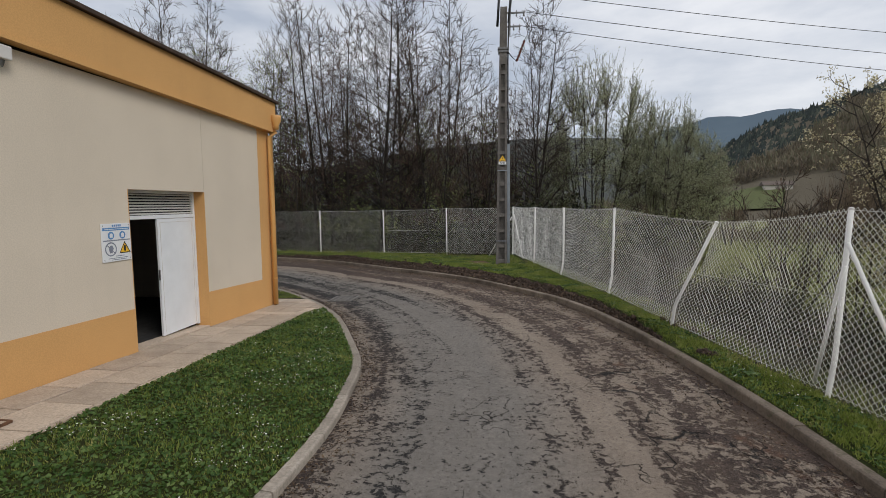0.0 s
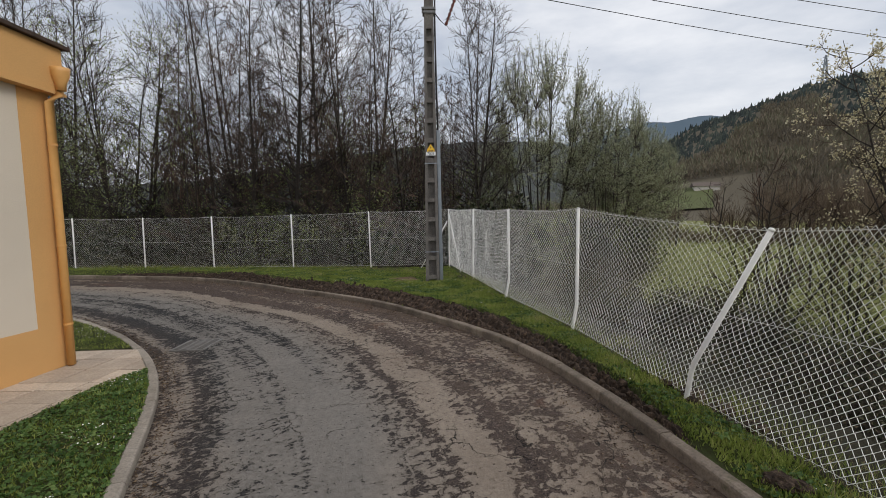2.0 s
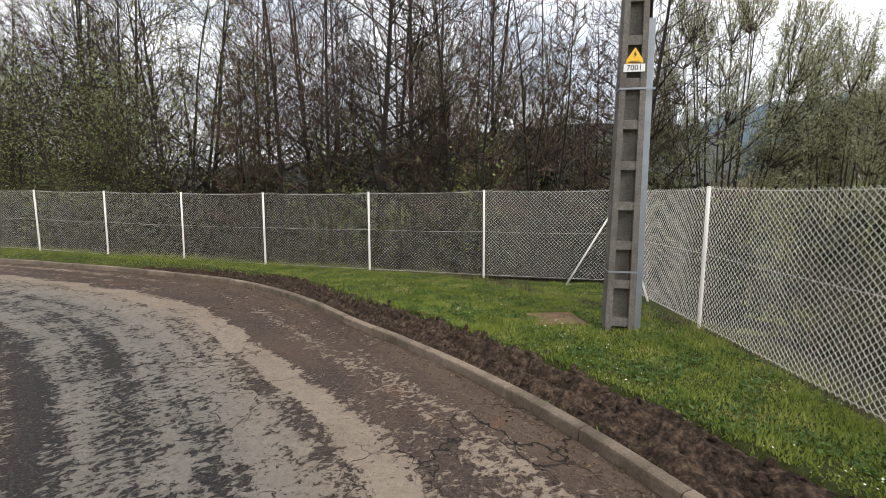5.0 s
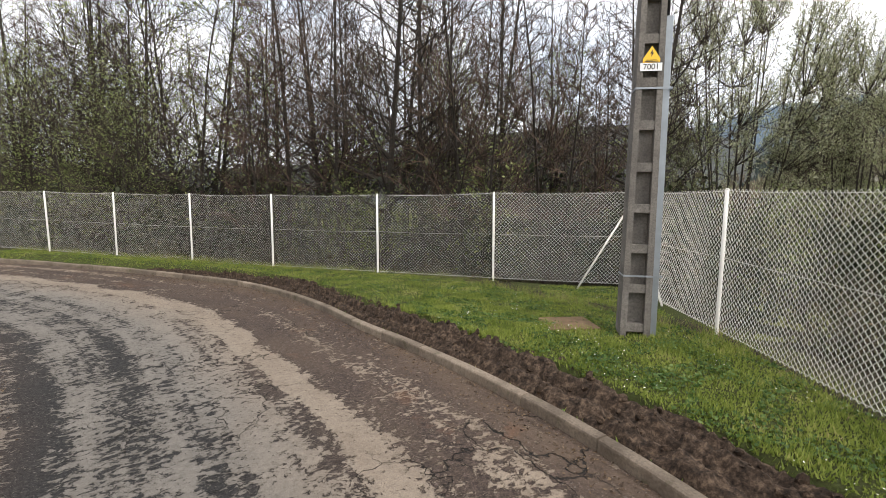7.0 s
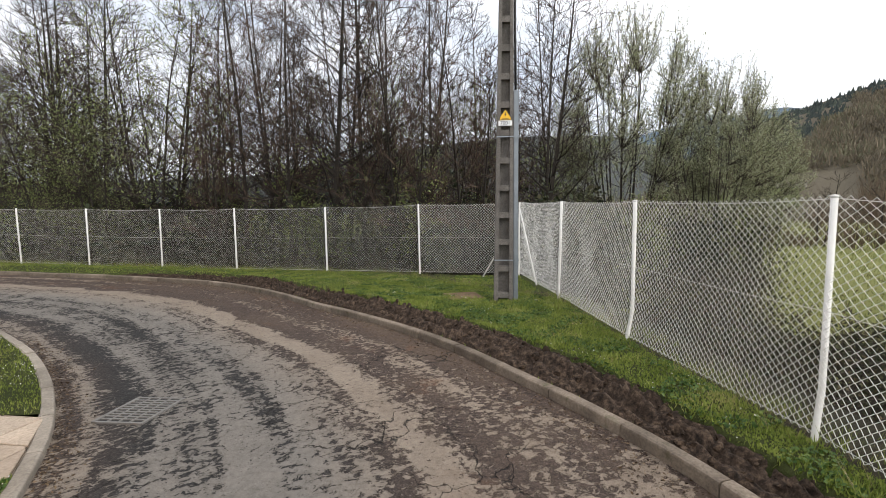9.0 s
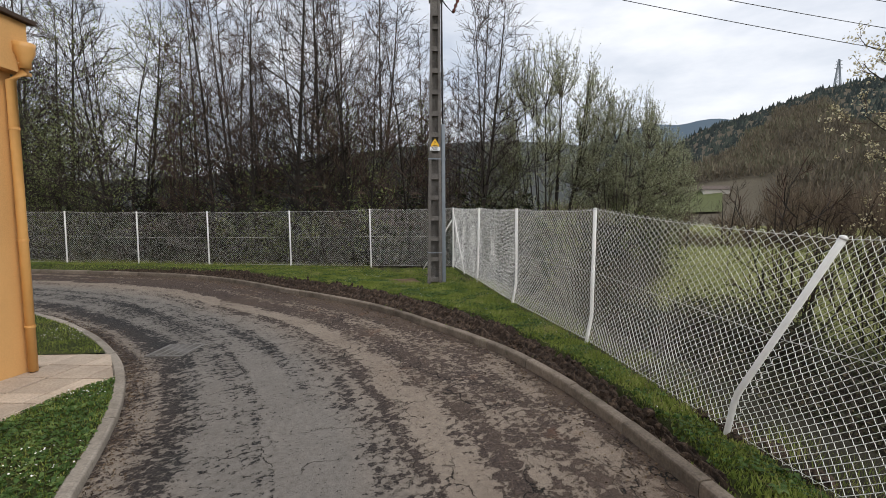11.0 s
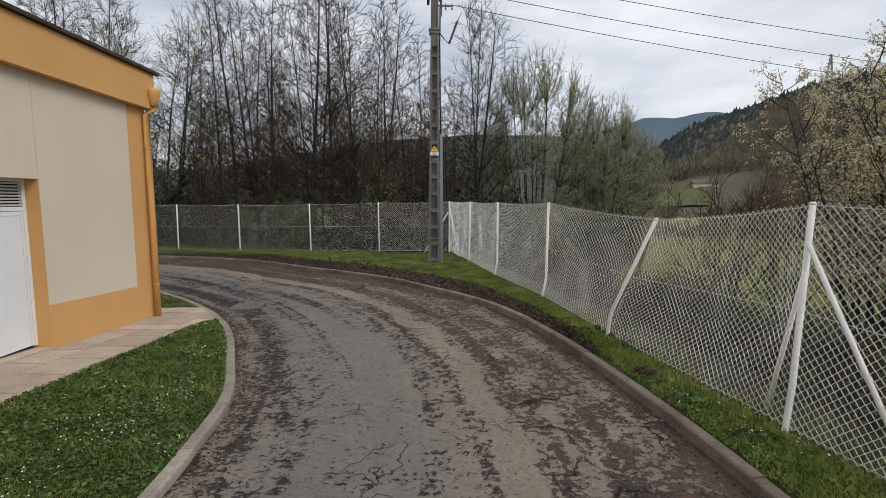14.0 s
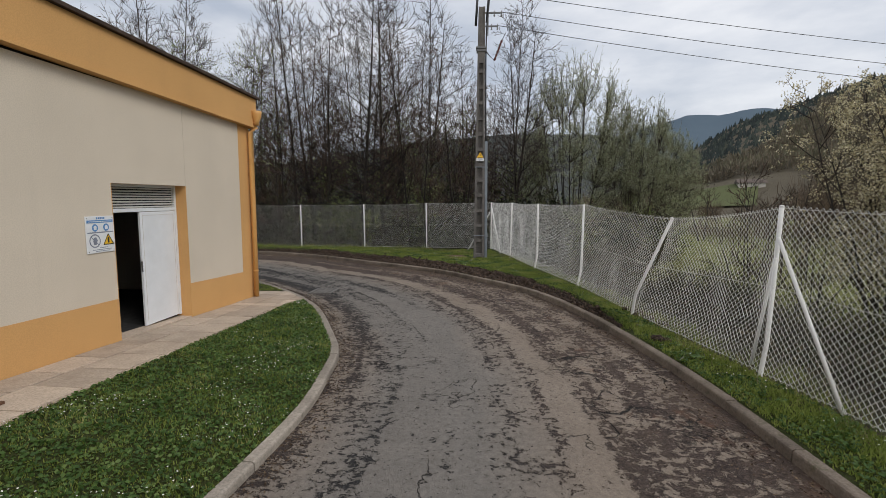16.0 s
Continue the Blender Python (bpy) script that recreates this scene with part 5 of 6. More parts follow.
spread_copies(lone, [(24.5, 40.0, -1.35, 0, 1.2), (31.0, 44.0, -1.35, 90, 1.1), (38.0, 46.0, -1.35, 200, 1.3)])

# brambles on the bank just beyond the wire
bramble = tree_proto("bramble_clump", "tangled dark bramble clump on the bank", "bramble", "brambles on the bank", 71, M_TWIG, M_TWIG, M_BRAMBLE, 620, 0.036, 0.7, 0.22, height=1.6, radius=0.010, stems=6, spread=1.05, low=0.1, gap=0.34, reach=0.30, rise=0.6, twigs=2, thick=0.005)
bramble_places = []
for k in range(0, len(vb), 3):
    x, y = vb[k]
    if y < 1.0 or x < -24 or (y > 17.5 and x > 1.0):
        continue
    for d in ((0.75, 1.7, 2.9, 4.2, 5.6, 7.0) if y < 19 and x > 2.9 else (1.0,)):
        if wood_rng.random() < (0.62 if x > 2.9 else 0.55):
            px, py = vb[k] + out_dir[k] * (d + wood_rng.normal(0, 0.3))
            bramble_places.append((px, py, max(-1.25, -0.25 - 0.30 * d) if x > 2.9 else -0.55, wood_rng.uniform(0, 360), wood_rng.uniform(0.6, 1.0) * (0.55 if d < 1 else 0.85 if d < 3 else 1.0)))
for k in range(26):
    f = k / 25
    bramble_places.append((6.5 + 7.0 * f + wood_rng.normal(0, 0.7), 18.0 + 10.0 * f + wood_rng.normal(0, 1.2), -1.25, 57 * k, wood_rng.uniform(0.8, 1.15)))
spread_copies(bramble, bramble_places)


# ---- distance: hills, far woods, houses ----
M_HILLWOOD = Mat("far_wooded_slope", 1.0)
M_HILLWOOD.colour(M_HILLWOOD.mix(M_HILLWOOD.noise(0.09, 9, 0.75), (0.036, 0.044, 0.044), (0.088, 0.092, 0.084)))
M_HILLWOOD = M_HILLWOOD.m
def polar_hill(name, b0, b1, r0, r1, profile, material, nb, nr, rough, label):
    """A slope that rises from r0 to its ridge at r1; profile gives the ridge's height over the bearing in degrees."""
    verts = []
    for i in range(nb + 1):
        b = b0 + (b1 - b0) * i / nb
        for j in range(nr + 1):
            f = j / nr
            r = r0 + (r1 - r0) * f
            x, y = r * math.sin(radians(b)), r * math.cos(radians(b))
            h = profile(b) * (f ** 1.15) + rough * wave(x, y, 40.0, 9.0) * math.sin(math.pi * min(1, f)) - 1.6 * (1 - f)
            verts.append((x, y, h))
    idx = (np.arange(nb)[:, None] * (nr + 1) + np.arange(nr)[None, :]).ravel()[:, None]
    return tagged(new(name, fast_mesh(name, verts, idx + np.array([[0, 1, nr + 2, nr + 1]]), material, True)), label, "hill", kind="structure")


NEAR_B = [12, 20, 25, 29.4, 33.7, 37, 41.2, 43.5, 47, 52, 60, 80, 100]
NEAR_H = [2, 5, 14, 31, 47, 53, 60, 65, 67, 67, 68, 66, 50]


def near_ridge(b):
    return float(np.interp(b, NEAR_B, NEAR_H))


def far_ridge(b):
    return float(np.interp(b, [-60, -30, -10, 5, 15, 22, 27, 29, 32, 36, 45, 60], [30, 40, 70, 90, 105, 125, 145, 157, 152, 158, 130, 90])) + 4 * wave(b, 0, 3.0, 2.0)


polar_hill("hill_near", 12, 100, 110, 330, near_ridge, M_HILL, 88, 26, 5.0, "brown wooded hillside behind the meadow")
polar_hill("hill_mid", -60, 31, 130, 430, lambda b: float(np.interp(b, [-60, -40, -20, -8, 0, 10, 20, 26, 31], [8, 14, 26, 44, 54, 60, 58, 42, 12])), M_HILLWOOD, 60, 14, 7.0, "dark grey-green wooded hill behind the trees")
polar_hill("hill_far", -60, 62, 420, 980, far_ridge, M_FARHILL, 122, 10, 10.0, "distant wooded ridge with haze blue in its colour")


def hill_point(b, f):
    r = 110 + 220 * f
    x, y = r * math.sin(radians(b)), r * math.cos(radians(b))
    return x, y, near_ridge(b) * (f ** 1.15) + 5.0 * wave(x, y, 40.0, 9.0) * math.sin(math.pi * f) - 1.6 * (1 - f)


def conifer_from(b):
    """How far up the slope the conifers begin, over the bearing."""
    return float(np.interp(b, [24, 30, 34, 37, 39, 41, 44, 46, 49, 60, 75], [0.30, 0.38, 0.44, 0.50, 0.66, 0.78, 0.74, 0.58, 0.46, 0.50, 0.60]))


def hill_spots(n, seed, conifer, span):
    """Places for trees on the near hill; the conifers keep to their belt."""
    rng = np.random.default_rng(seed)
    out = []
    for _ in range(n):
        b, f = rng.uniform(*span), rng.uniform(0.03, 1.0) ** 0.8
        x, y, z = hill_point(b, f)
        belt = f > conifer_from(b) + 0.16 * wave(x, y, 22.0, 31.0)
        if belt != conifer or (not conifer and 26.5 < b < 40.5 and f < 0.24):
            continue
        out.append((x, y, z))
    return np.array(out), rng


def bare_wood(name, n, seed, label):
    """Leafless crowns, each a fan of thin upright twig sprays."""
    spots, rng = hill_spots(n, seed, False, (18, 75))
    k = 15
    c = np.repeat(spots, k, axis=0)
    m = len(c)
    h = np.repeat(rng.uniform(3.0, 6.0, len(spots)), k)
    w = np.repeat(rng.uniform(0.9, 1.9, len(spots)), k)
    az, rad, up = rng.uniform(0, 6.283, m), np.sqrt(rng.random(m)), rng.uniform(0.05, 0.62, m)
    root = c + np.stack([np.cos(az) * rad * w * 0.7, np.sin(az) * rad * w * 0.7, up * h], axis=1)
    tip = root + np.stack([np.cos(az) * w * 0.45, np.sin(az) * w * 0.45, h * rng.uniform(0.18, 0.42, m)], axis=1)
    sa = rng.uniform(0, 6.283, m)
    sw = rng.uniform(0.10, 0.30, m)
    side = np.stack([np.cos(sa) * sw, np.sin(sa) * sw, np.zeros(m)], axis=1)
    verts = np.stack([root - side, root + side, tip], axis=1).reshape(-1, 3)
    return tagged(new(name, fast_mesh(name, verts, np.arange(3 * m).reshape(-1, 3), M_HILLTREE)), label, "far trees", kind="stuff")


def conifer_wood(name, n, seed, label):
    spots, rng = hill_spots(n, seed, True, (24, 75))
    verts, faces = [], []
    rings, k = ((0.0, 1.0), (0.36, 0.66), (0.40, 0.48), (1.0, 0.03)), 5
    for x, y, z in spots:
        h, w, base = rng.uniform(1.8, 3.8), rng.uniform(0.9, 1.7), len(verts)
        for hh, ww in rings:
            for j in range(k):
                a, q = 6.283 * j / k + rng.uniform(-0.3, 0.3), w * ww * rng.uniform(0.7, 1.25)
                verts.append((x + q * math.cos(a), y + q * math.sin(a), z - 0.5 + h * hh * rng.uniform(0.92, 1.08)))
        for i in range(len(rings) - 1):
            for j in range(k):
                a0, a1 = base + i * k + j, base + i * k + (j + 1) % k
                faces.append((a0, a1, a1 + k, a0 + k))
    return tagged(new(name, fast_mesh(name, verts, faces, M_CONIFER)), label, "far trees", kind="stuff")


bare_wood("hillside_wood", 13000, 81, "brown and grey-green leafless woods covering the hillside")
conifer_wood("conifer_belt", 5200, 82, "dark conifer plantation along the ridge of the hill")

M_FALLOW = grass_ground("fallow_slope_field", (0.085, 0.112, 0.040), (0.125, 0.135, 0.058), (0.085, 0.072, 0.048), 0.5)
# pale terraced fields at the foot of the slope
tb, tf = np.linspace(26.5, 36.0, 34), np.linspace(0.08, 0.19, 10)
tv = np.array([(p[0], p[1], p[2] + 0.5) for p in (hill_point(b, f) for b in tb for f in tf)])
ti = (np.arange(33)[:, None] * 10 + np.arange(9)[None, :]).ravel()[:, None]
tagged(new("slope_field", fast_mesh("slope_field", tv, ti + np.array([[0, 10, 11, 1]]), M_FALLOW, True)), "green fields at the foot of the wooded slope", "field", kind="structure")


def lattice_mast():
    """A far power mast on the ridge."""
    t = tagged(new("power_mast"), "grey steel lattice power mast on the ridge", "power mast")
    x, y, z = hill_point(44.9, 0.98)
    t.matrix_world = pose(x, y, z - 1.0, 0, 0, -30)
    top = 15.0
    half = lambda q: 1.15 * (1 - q / top) + 0.22
    for sx, sy in ((-1, -1), (1, -1), (1, 1), (-1, 1)):
        bm = bmesh.new()
        tube(bm, [(sx * half(0), sy * half(0), 0), (sx * half(top), sy * half(top), top)], 0.24, 4)
        part("leg", bm, M_MAST, t)
    levels = [top * (1 - 0.82 ** i) for i in range(9)]
    for z0, z1 in zip(levels, levels[1:]):
        bm = bmesh.new()
        for sy in (-1, 1):
            for sx in (-1, 1):
                tube(bm, [(sx * half(z0), sy * half(z0), z0), (-sx * half(z1), sy * half(z1), z1)], 0.13, 4)
        part("bracing", bm, M_MAST, t)
    for zz, ln in ((10.4, 1.7), (12.2, 1.5), (14.0, 1.3)):
        bm = bmesh.new()
        tube(bm, [(-ln, 0, zz), (0, 0, zz + 0.35), (ln, 0, zz)], 0.2, 4)
        part("cross_arm", bm, M_MAST, t)


M_MAST = plain("far_grey_steel", (0.30, 0.33, 0.36), 0.6, 0.3)
lattice_mast()


def sprays(name, spots, rng, per, label):
    """Bare brown shrubs as thin upright rods: x, y, z, height, half width."""
    p0, p1 = [], []
    for x, y, z, h, w in spots:
        az, rad = rng.uniform(0, 6.283, per), np.sqrt(rng.random(per)) * w
        lo = rng.uniform(0.0, 0.5, per) * h
        a = np.stack([x + np.cos(az) * rad * (0.4 + lo / h), y + np.sin(az) * rad * (0.4 + lo / h), z + lo], axis=1)
        p0.append(a)
        p1.append(a + np.stack([np.cos(az) * w * 0.3, np.sin(az) * w * 0.3, h * rng.uniform(0.25, 0.5, per)], axis=1) + rng.normal(0, 0.08 * h, (per, 3)) * np.array([1, 1, 0.3]))
    p0, p1 = np.concatenate(p0), np.concatenate(p1)
    r = np.full(len(p0), 0.02) * rng.uniform(0.6, 1.8, len(p0))
    return tagged(new(name, sticks(name, p0, p1, r, r * 0.5, M_HEDGE)), label, "far trees", kind="stuff")


M_HEDGE = leafy("brown_bare_hedge", ((0.0, (0.040, 0.028, 0.020)), (0.5, (0.105, 0.076, 0.052)), (1.0, (0.195, 0.150, 0.100))), 0.9, 0.0, 0.4)
far_rng = np.random.default_rng(83)
hedge_line = curve_points([(20.5, 53.0), (27.5, 44.5), (36.0, 37.5), (47.0, 29.0), (60.0, 14.0)], 0.8)
sprays("meadow_hedge", [(x + far_rng.normal(0, 0.8), y + far_rng.normal(0, 0.8), -1.4, far_rng.uniform(1.2, 2.6), far_rng.uniform(0.7, 1.3)) for x, y in hedge_line], far_rng, 62, "low brown bare hedge along the far side of the meadow")
tree_spots = []
for _ in range(130):
    b, r = far_rng.uniform(22, 75), far_rng.uniform(62, 108)
    if 27 < b < 40 and far_rng.random() < 0.8:
        continue
    tree_spots.append((r * math.sin(radians(b)), r * math.cos(radians(b)), -1.4, far_rng.uniform(3.0, 5.0) if b < 40 else far_rng.uniform(4.5, 8.5), far_rng.uniform(1.4, 2.6)))
sprays("valley_trees", tree_spots, far_rng, 110, "brown leafless trees at the foot of the hill")


def house(x, y, z, rz, w, d, h):
    t = tagged(new("house"), "small pale far-off house with a tiled roof", "house", "houses across the valley")
    t.matrix_world = pose(x, y, z, 0, 0, rz)
    bm = bmesh.new()
    box(bm, (-w / 2, -d / 2, -2), (w / 2, d / 2, h))
    part("wall", bm, M_HOUSEW, t)
    bm = bmesh.new()
    a = [bm.verts.new(q) for q in ((-w / 2 - 0.4, -d / 2 - 0.4, h), (w / 2 + 0.4, -d / 2 - 0.4, h), (w / 2 + 0.4, d / 2 + 0.4, h), (-w / 2 - 0.4, d / 2 + 0.4, h), (-w / 2 - 0.4, 0, h + d * 0.22), (w / 2 + 0.4, 0, h + d * 0.22))]
    for f in ((0, 1, 5, 4), (2, 3, 4, 5), (0, 4, 3), (1, 2, 5), (3, 2, 1, 0)):
        bm.faces.new([a[i] for i in f])
    part("roof", bm, M_ROOFT, t)
    for i in range(3):
        for zz in ((0.9, 2.1), (3.4, 4.6)):
            if zz[1] > h:
                continue
            bm = bmesh.new()
            wx = -w / 2 + w * (i + 0.5) / 3
            box(bm, (wx - 0.5, -d / 2 - 0.05, zz[0]), (wx + 0.5, -d / 2 + 0.02, zz[1]))
            part("window", bm, M_DARK, t)


for b, r, z, rz, w, d, h in ((35.3, 150, 3.6, -25, 6, 5, 4.2), (39.0, 165, 6.2, -50, 6, 5, 4.4), (43.4, 160, 6.4, -35, 7, 5, 3.2)):
    house(r * math.sin(radians(b)), r * math.cos(radians(b)), z - 1.0, rz, w, d, h)

# a row of thin posts in the meadow
for i in range(6):
    bm = bmesh.new()
    tube(bm, [(0, 0, -0.3), (0.02, 0.01, 0.5), (0.0, 0.03, 1.15)], [0.045, 0.045, 0.04], 6)
    ob = part("meadow_post", bm, M_BARK)
    ob.matrix_world = pose(15.6 + 0.95 * i + 0.2 * (i % 2), 21.2 - 0.55 * i, -1.35)
    tagged(ob, "weathered dark wooden post in the meadow", "post", "meadow posts")


# ---- gully, cover, loose things ----
def gully():
    g = tagged(new("gully_grate"), "dark cast-iron gully grate set in the asphalt", "drain grate")
    cx, cy = -2.655, 12.30
    g.matrix_world = pose(cx, cy, road_z(cx, cy) + 0.012, 0, -2.4, -9)
    w, d = 0.315, 0.335
    iron = plain("worn_pale_cast_iron", (0.20, 0.19, 0.178), 0.6, 0.3, vary=0.2, scale=16, bump=0.2)
    bm = bmesh.new()
    for lo, hi in (((-w, -d, -0.05), (-w + 0.04, d, 0.012)), ((w - 0.04, -d, -0.05), (w, d, 0.008)), ((-w + 0.04, -d, -0.05), (w - 0.04, -d + 0.03, 0.008)), ((-w + 0.04, d - 0.03, -0.05), (w - 0.04, d, 0.008))):
        box(bm, lo, hi, 0.003)
    part("frame", bm, iron, g)
    # dark slab just over the asphalt, its colour standing for the shaded hollow
    bm = bmesh.new()
    box(bm, (-w + 0.03, -d + 0.025, -0.02), (w - 0.03, d - 0.025, -0.003))
    part("pit", bm, M_DARK, g)
    for i in range(9):
        y = -d + 0.03 + (i + 1) * (2 * d - 0.06) / 10
        bm = bmesh.new()
        box(bm, (-w + 0.04, y - 0.0125, -0.03), (w - 0.04, y + 0.0125, 0.009), 0.003)
        part("bar", bm, iron, g)
    for k in (-1, 0, 1):
        x = k * (2 * w - 0.08) / 4
        bm = bmesh.new()
        box(bm, (x - 0.012, -d + 0.03, -0.031), (x + 0.012, d - 0.03, 0.007))
        part("cross_bar", bm, iron, g)


gully()


def cover():
    x, y = 1.27, 17.1
    bm = bmesh.new()
    box(bm, (-0.38, -0.33, -0.08), (0.38, 0.33, 0.03), 0.012)
    ob = part("manhole_cover", bm, plain("earthy_concrete_lid", (0.17, 0.115, 0.07), 0.95, vary=0.35, scale=7, bump=0.6))
    ob.matrix_world = pose(x, y, verge_z(x, y), 0, 0, 12)
    tagged(ob, "earth-stained square concrete lid set in grass", "manhole cover")


cover()

# paved path along the building, with a flared apron that meets the inner kerb
def clip(poly2, a, b):
    """Keep the part of a polygon to the left of a to b."""
    out = []
    for i in range(len(poly2)):
        p, q = poly2[i], poly2[(i + 1) % len(poly2)]
        sp = (b[0] - a[0]) * (p[1] - a[1]) - (b[1] - a[1]) * (p[0] - a[0])
        sq = (b[0] - a[0]) * (q[1] - a[1]) - (b[1] - a[1]) * (q[0] - a[0])
        if sp >= 0:
            out.append(p)
        if (sp >= 0) != (sq >= 0):
            t = sp / (sp - sq)
            out.append((p[0] + t * (q[0] - p[0]), p[1] + t * (q[1] - p[1])))
    return out


def paving():
    base = tagged(new("pavement"), "sandy concrete slab path along the building", "pavement", kind="structure")
    rng = np.random.default_rng(91)

    def slab(pts, gap):
        c = np.mean(pts, axis=0)
        pts = [tuple(c + (np.array(p) - c) * (1 - gap * 1.7 / max(0.05, np.linalg.norm(np.array(p) - c)))) for p in pts]
        lift = rng.uniform(-0.004, 0.004)
        tilt = rng.normal(0, 0.004, 2)
        verts = []
        for z, k in ((-0.08, 1.0), (-0.006, 1.0), (0.0, 0.985)):
            for n, s in pts:
                x, y = wall_xy(c[1] + (s - c[1]) * k, c[0] + (n - c[0]) * k)
                verts.append((x, y, pave_z(s) + z + lift + tilt[0] * (n - c[0]) + tilt[1] * (s - c[1])))
        m = len(pts)
        faces = [tuple(range(2 * m, 3 * m))]
        for lv in (0, 1):
            for i in range(m):
                j = (i + 1) % m
                faces.append((lv * m + i, lv * m + j, (lv + 1) * m + j, (lv + 1) * m + i))
        me = bpy.data.meshes.new("paving_slab")
        me.from_pydata(verts, [], faces)
        me.materials.append(M_PAVE)
        child(new("paving_slab", me), base)

    s = -8.85
    while s < 3.5:
        for n0, n1, off in ((0.0, 0.50, 0.0), (0.50, PAVE_W - 0.07, 0.22)):
            e = 0.66 if s < 2.8 or off == 0 else 0.44
            slab([(n0, s + off), (n1, s + off), (n1, s + off + e), (n0, s + off + e)], 0.010)
        s += 0.66
    s = -8.8
    while s < 3.9:
        slab([(PAVE_W - 0.06, s), (PAVE_W, s), (PAVE_W, s + 0.98), (PAVE_W - 0.06, s + 0.98)], 0.006)
        s += 1.0
    # apron and the strip round the building's end, in the building's frame (out, along)
    for hull in ([(0.0, 3.70), (PAVE_W, 3.70), (1.36, 4.68), (0.51, 5.78), (0.0, 5.78)], [(-3.0, 5.10), (0.0, 5.10), (0.0, 5.78), (-3.0, 5.78)]):
        for i in range(-6, 4):
            for j in range(-2, 5):
                cell = [(i * 0.5, 4.6 + (j - 1) * 0.58), ((i + 1) * 0.5, 4.6 + (j - 1) * 0.58), ((i + 1) * 0.5, 4.6 + j * 0.58), (i * 0.5, 4.6 + j * 0.58)]
                for a, b in zip(hull, hull[1:] + hull[:1]):
                    cell = clip(cell, a, b) if len(cell) >= 3 else []
                if len(cell) >= 3:
                    area = 0.5 * abs(sum(p[0] * q[1] - q[0] * p[1] for p, q in zip(cell, cell[1:] + cell[:1])))
                    if area > 0.01:
                        slab(cell, 0.009)
    bm = bmesh.new()
    vs = []
    for n, s in ((0, -9), (PAVE_W, -9), (PAVE_W, 3.98), (1.36, 4.68), (0.51, 5.78), (0, 5.78)):
        x, y = wall_xy(s, n)
        vs.append(bm.verts.new((x, y, pave_z(s) - 0.016)))
    bm.faces.new(vs)
    part("joint_bed", bm, M_JOINT, base)


paving()


def lid():
    """A rusty-framed inspection lid in the path."""
    t = tagged(new("inspection_lid"), "small concrete inspection lid with a rusty frame", "inspection lid")
    t.matrix_world = WALL_M @ pose(0.54, -2.16, pave_z(-2.16) + 0.006, 1.5, 0, 0)
    bm = bmesh.new()
    box(bm, (-0.19, -0.24, -0.02), (0.19, 0.24, 0.006), 0.003)
    part("lid", bm, M_PAVE, t)
    for lo, hi in (((-0.22, -0.27, -0.02), (-0.195, 0.27, 0.008)), ((0.195, -0.27, -0.02), (0.22, 0.27, 0.008)), ((-0.195, -0.27, -0.02), (0.195, -0.245, 0.008)), ((-0.195, 0.245, -0.02), (0.195, 0.27, 0.008))):
        bm = bmesh.new()
        box(bm, lo, hi)
        part("frame_bar", bm, M_RUST, t)


lid()


# ---- grass, daisies, weeds ----
def blades(name, pts, height, material, rng, width=0.005, lean=0.5):
    p = np.asarray(pts, float)
    n = len(p)
    a = rng.uniform(0, 6.283, n)
    clump = np.sin(p[:, 0] * 4.1 + 1.7 * np.sin(p[:, 1] * 2.9)) * np.sin(p[:, 1] * 5.3 + 2.1 * np.sin(p[:, 0] * 3.3))
    h = height * rng.uniform(0.5, 1.35, n) * (0.95 + 0.5 * clump)
    w = width * rng.uniform(0.7, 1.4, n)
    la = rng.uniform(0, 6.283, n)
    lk = h * lean * rng.uniform(0.2, 1.0, n)
    side = np.stack([np.cos(a) * w, np.sin(a) * w, np.zeros(n)], axis=1)
    tip = p + np.stack([np.cos(la) * lk, np.sin(la) * lk, h], axis=1)
    verts = np.stack([p - side, p + side, tip], axis=1).reshape(-1, 3)
    return fast_mesh(name, verts, np.arange(3 * n).reshape(-1, 3), material)


def scatter(a, b, hfun, per_m2, rng, keep=lambda x, y, d, w: True):
    out = []
    for i in range(len(a) - 1):
        w = np.linalg.norm(b[i] - a[i])
        ln = np.linalg.norm((a[i + 1] - a[i] + b[i + 1] - b[i]) / 2)
        k = rng.poisson(max(0.0, w * ln * per_m2(*((a[i] + b[i]) / 2))))
        for _ in range(k):
            f, t = rng.random(), rng.random()
            x, y = (a[i] * (1 - f) + b[i] * f) * (1 - t) + (a[i + 1] * (1 - f) + b[i + 1] * f) * t
            if keep(x, y, f * w, w):
                out.append((x, y, hfun(x, y, i, f)))
    return np.array(out)


g_rng = np.random.default_rng(95)
near_lawn = lambda x, y: 2600 if y > 2 else 300
lawn_pts = scatter(front, lawn_b, lawn_h, near_lawn, g_rng)
keep_mud = lambda x, y, d, w: g_rng.random() < 0.07 or d > mud_width(y) + 0.06 * wave(x, y, 0.3, 8.0) + (0.02 if y < 20 else 0.0)
verge_pts = scatter(va, vb, verge_h, lambda x, y: (3000 if y < 11 else 2200 if y < 19 else 800) if y > 1.5 and x > -16 else 60, g_rng, keep_mud)
corner_pts = np.stack([g_rng.uniform(1.2, 3.1, 5200), g_rng.uniform(17.6, 20.7, 5200)], axis=1)
verge_pts = np.concatenate([verge_pts, np.array([(x, y, verge_z(x, y) - 0.028) for x, y in corner_pts])])
rear_pts = scatter(rear, rear_b, lambda x, y, i, f: left_top(*rear[i]) - 0.01 + 0.02 * f, lambda x, y: 900 if x > -8 else 60, g_rng)


def split(pts, share):
    m = g_rng.random(len(pts)) < share
    return pts[m], pts[~m]


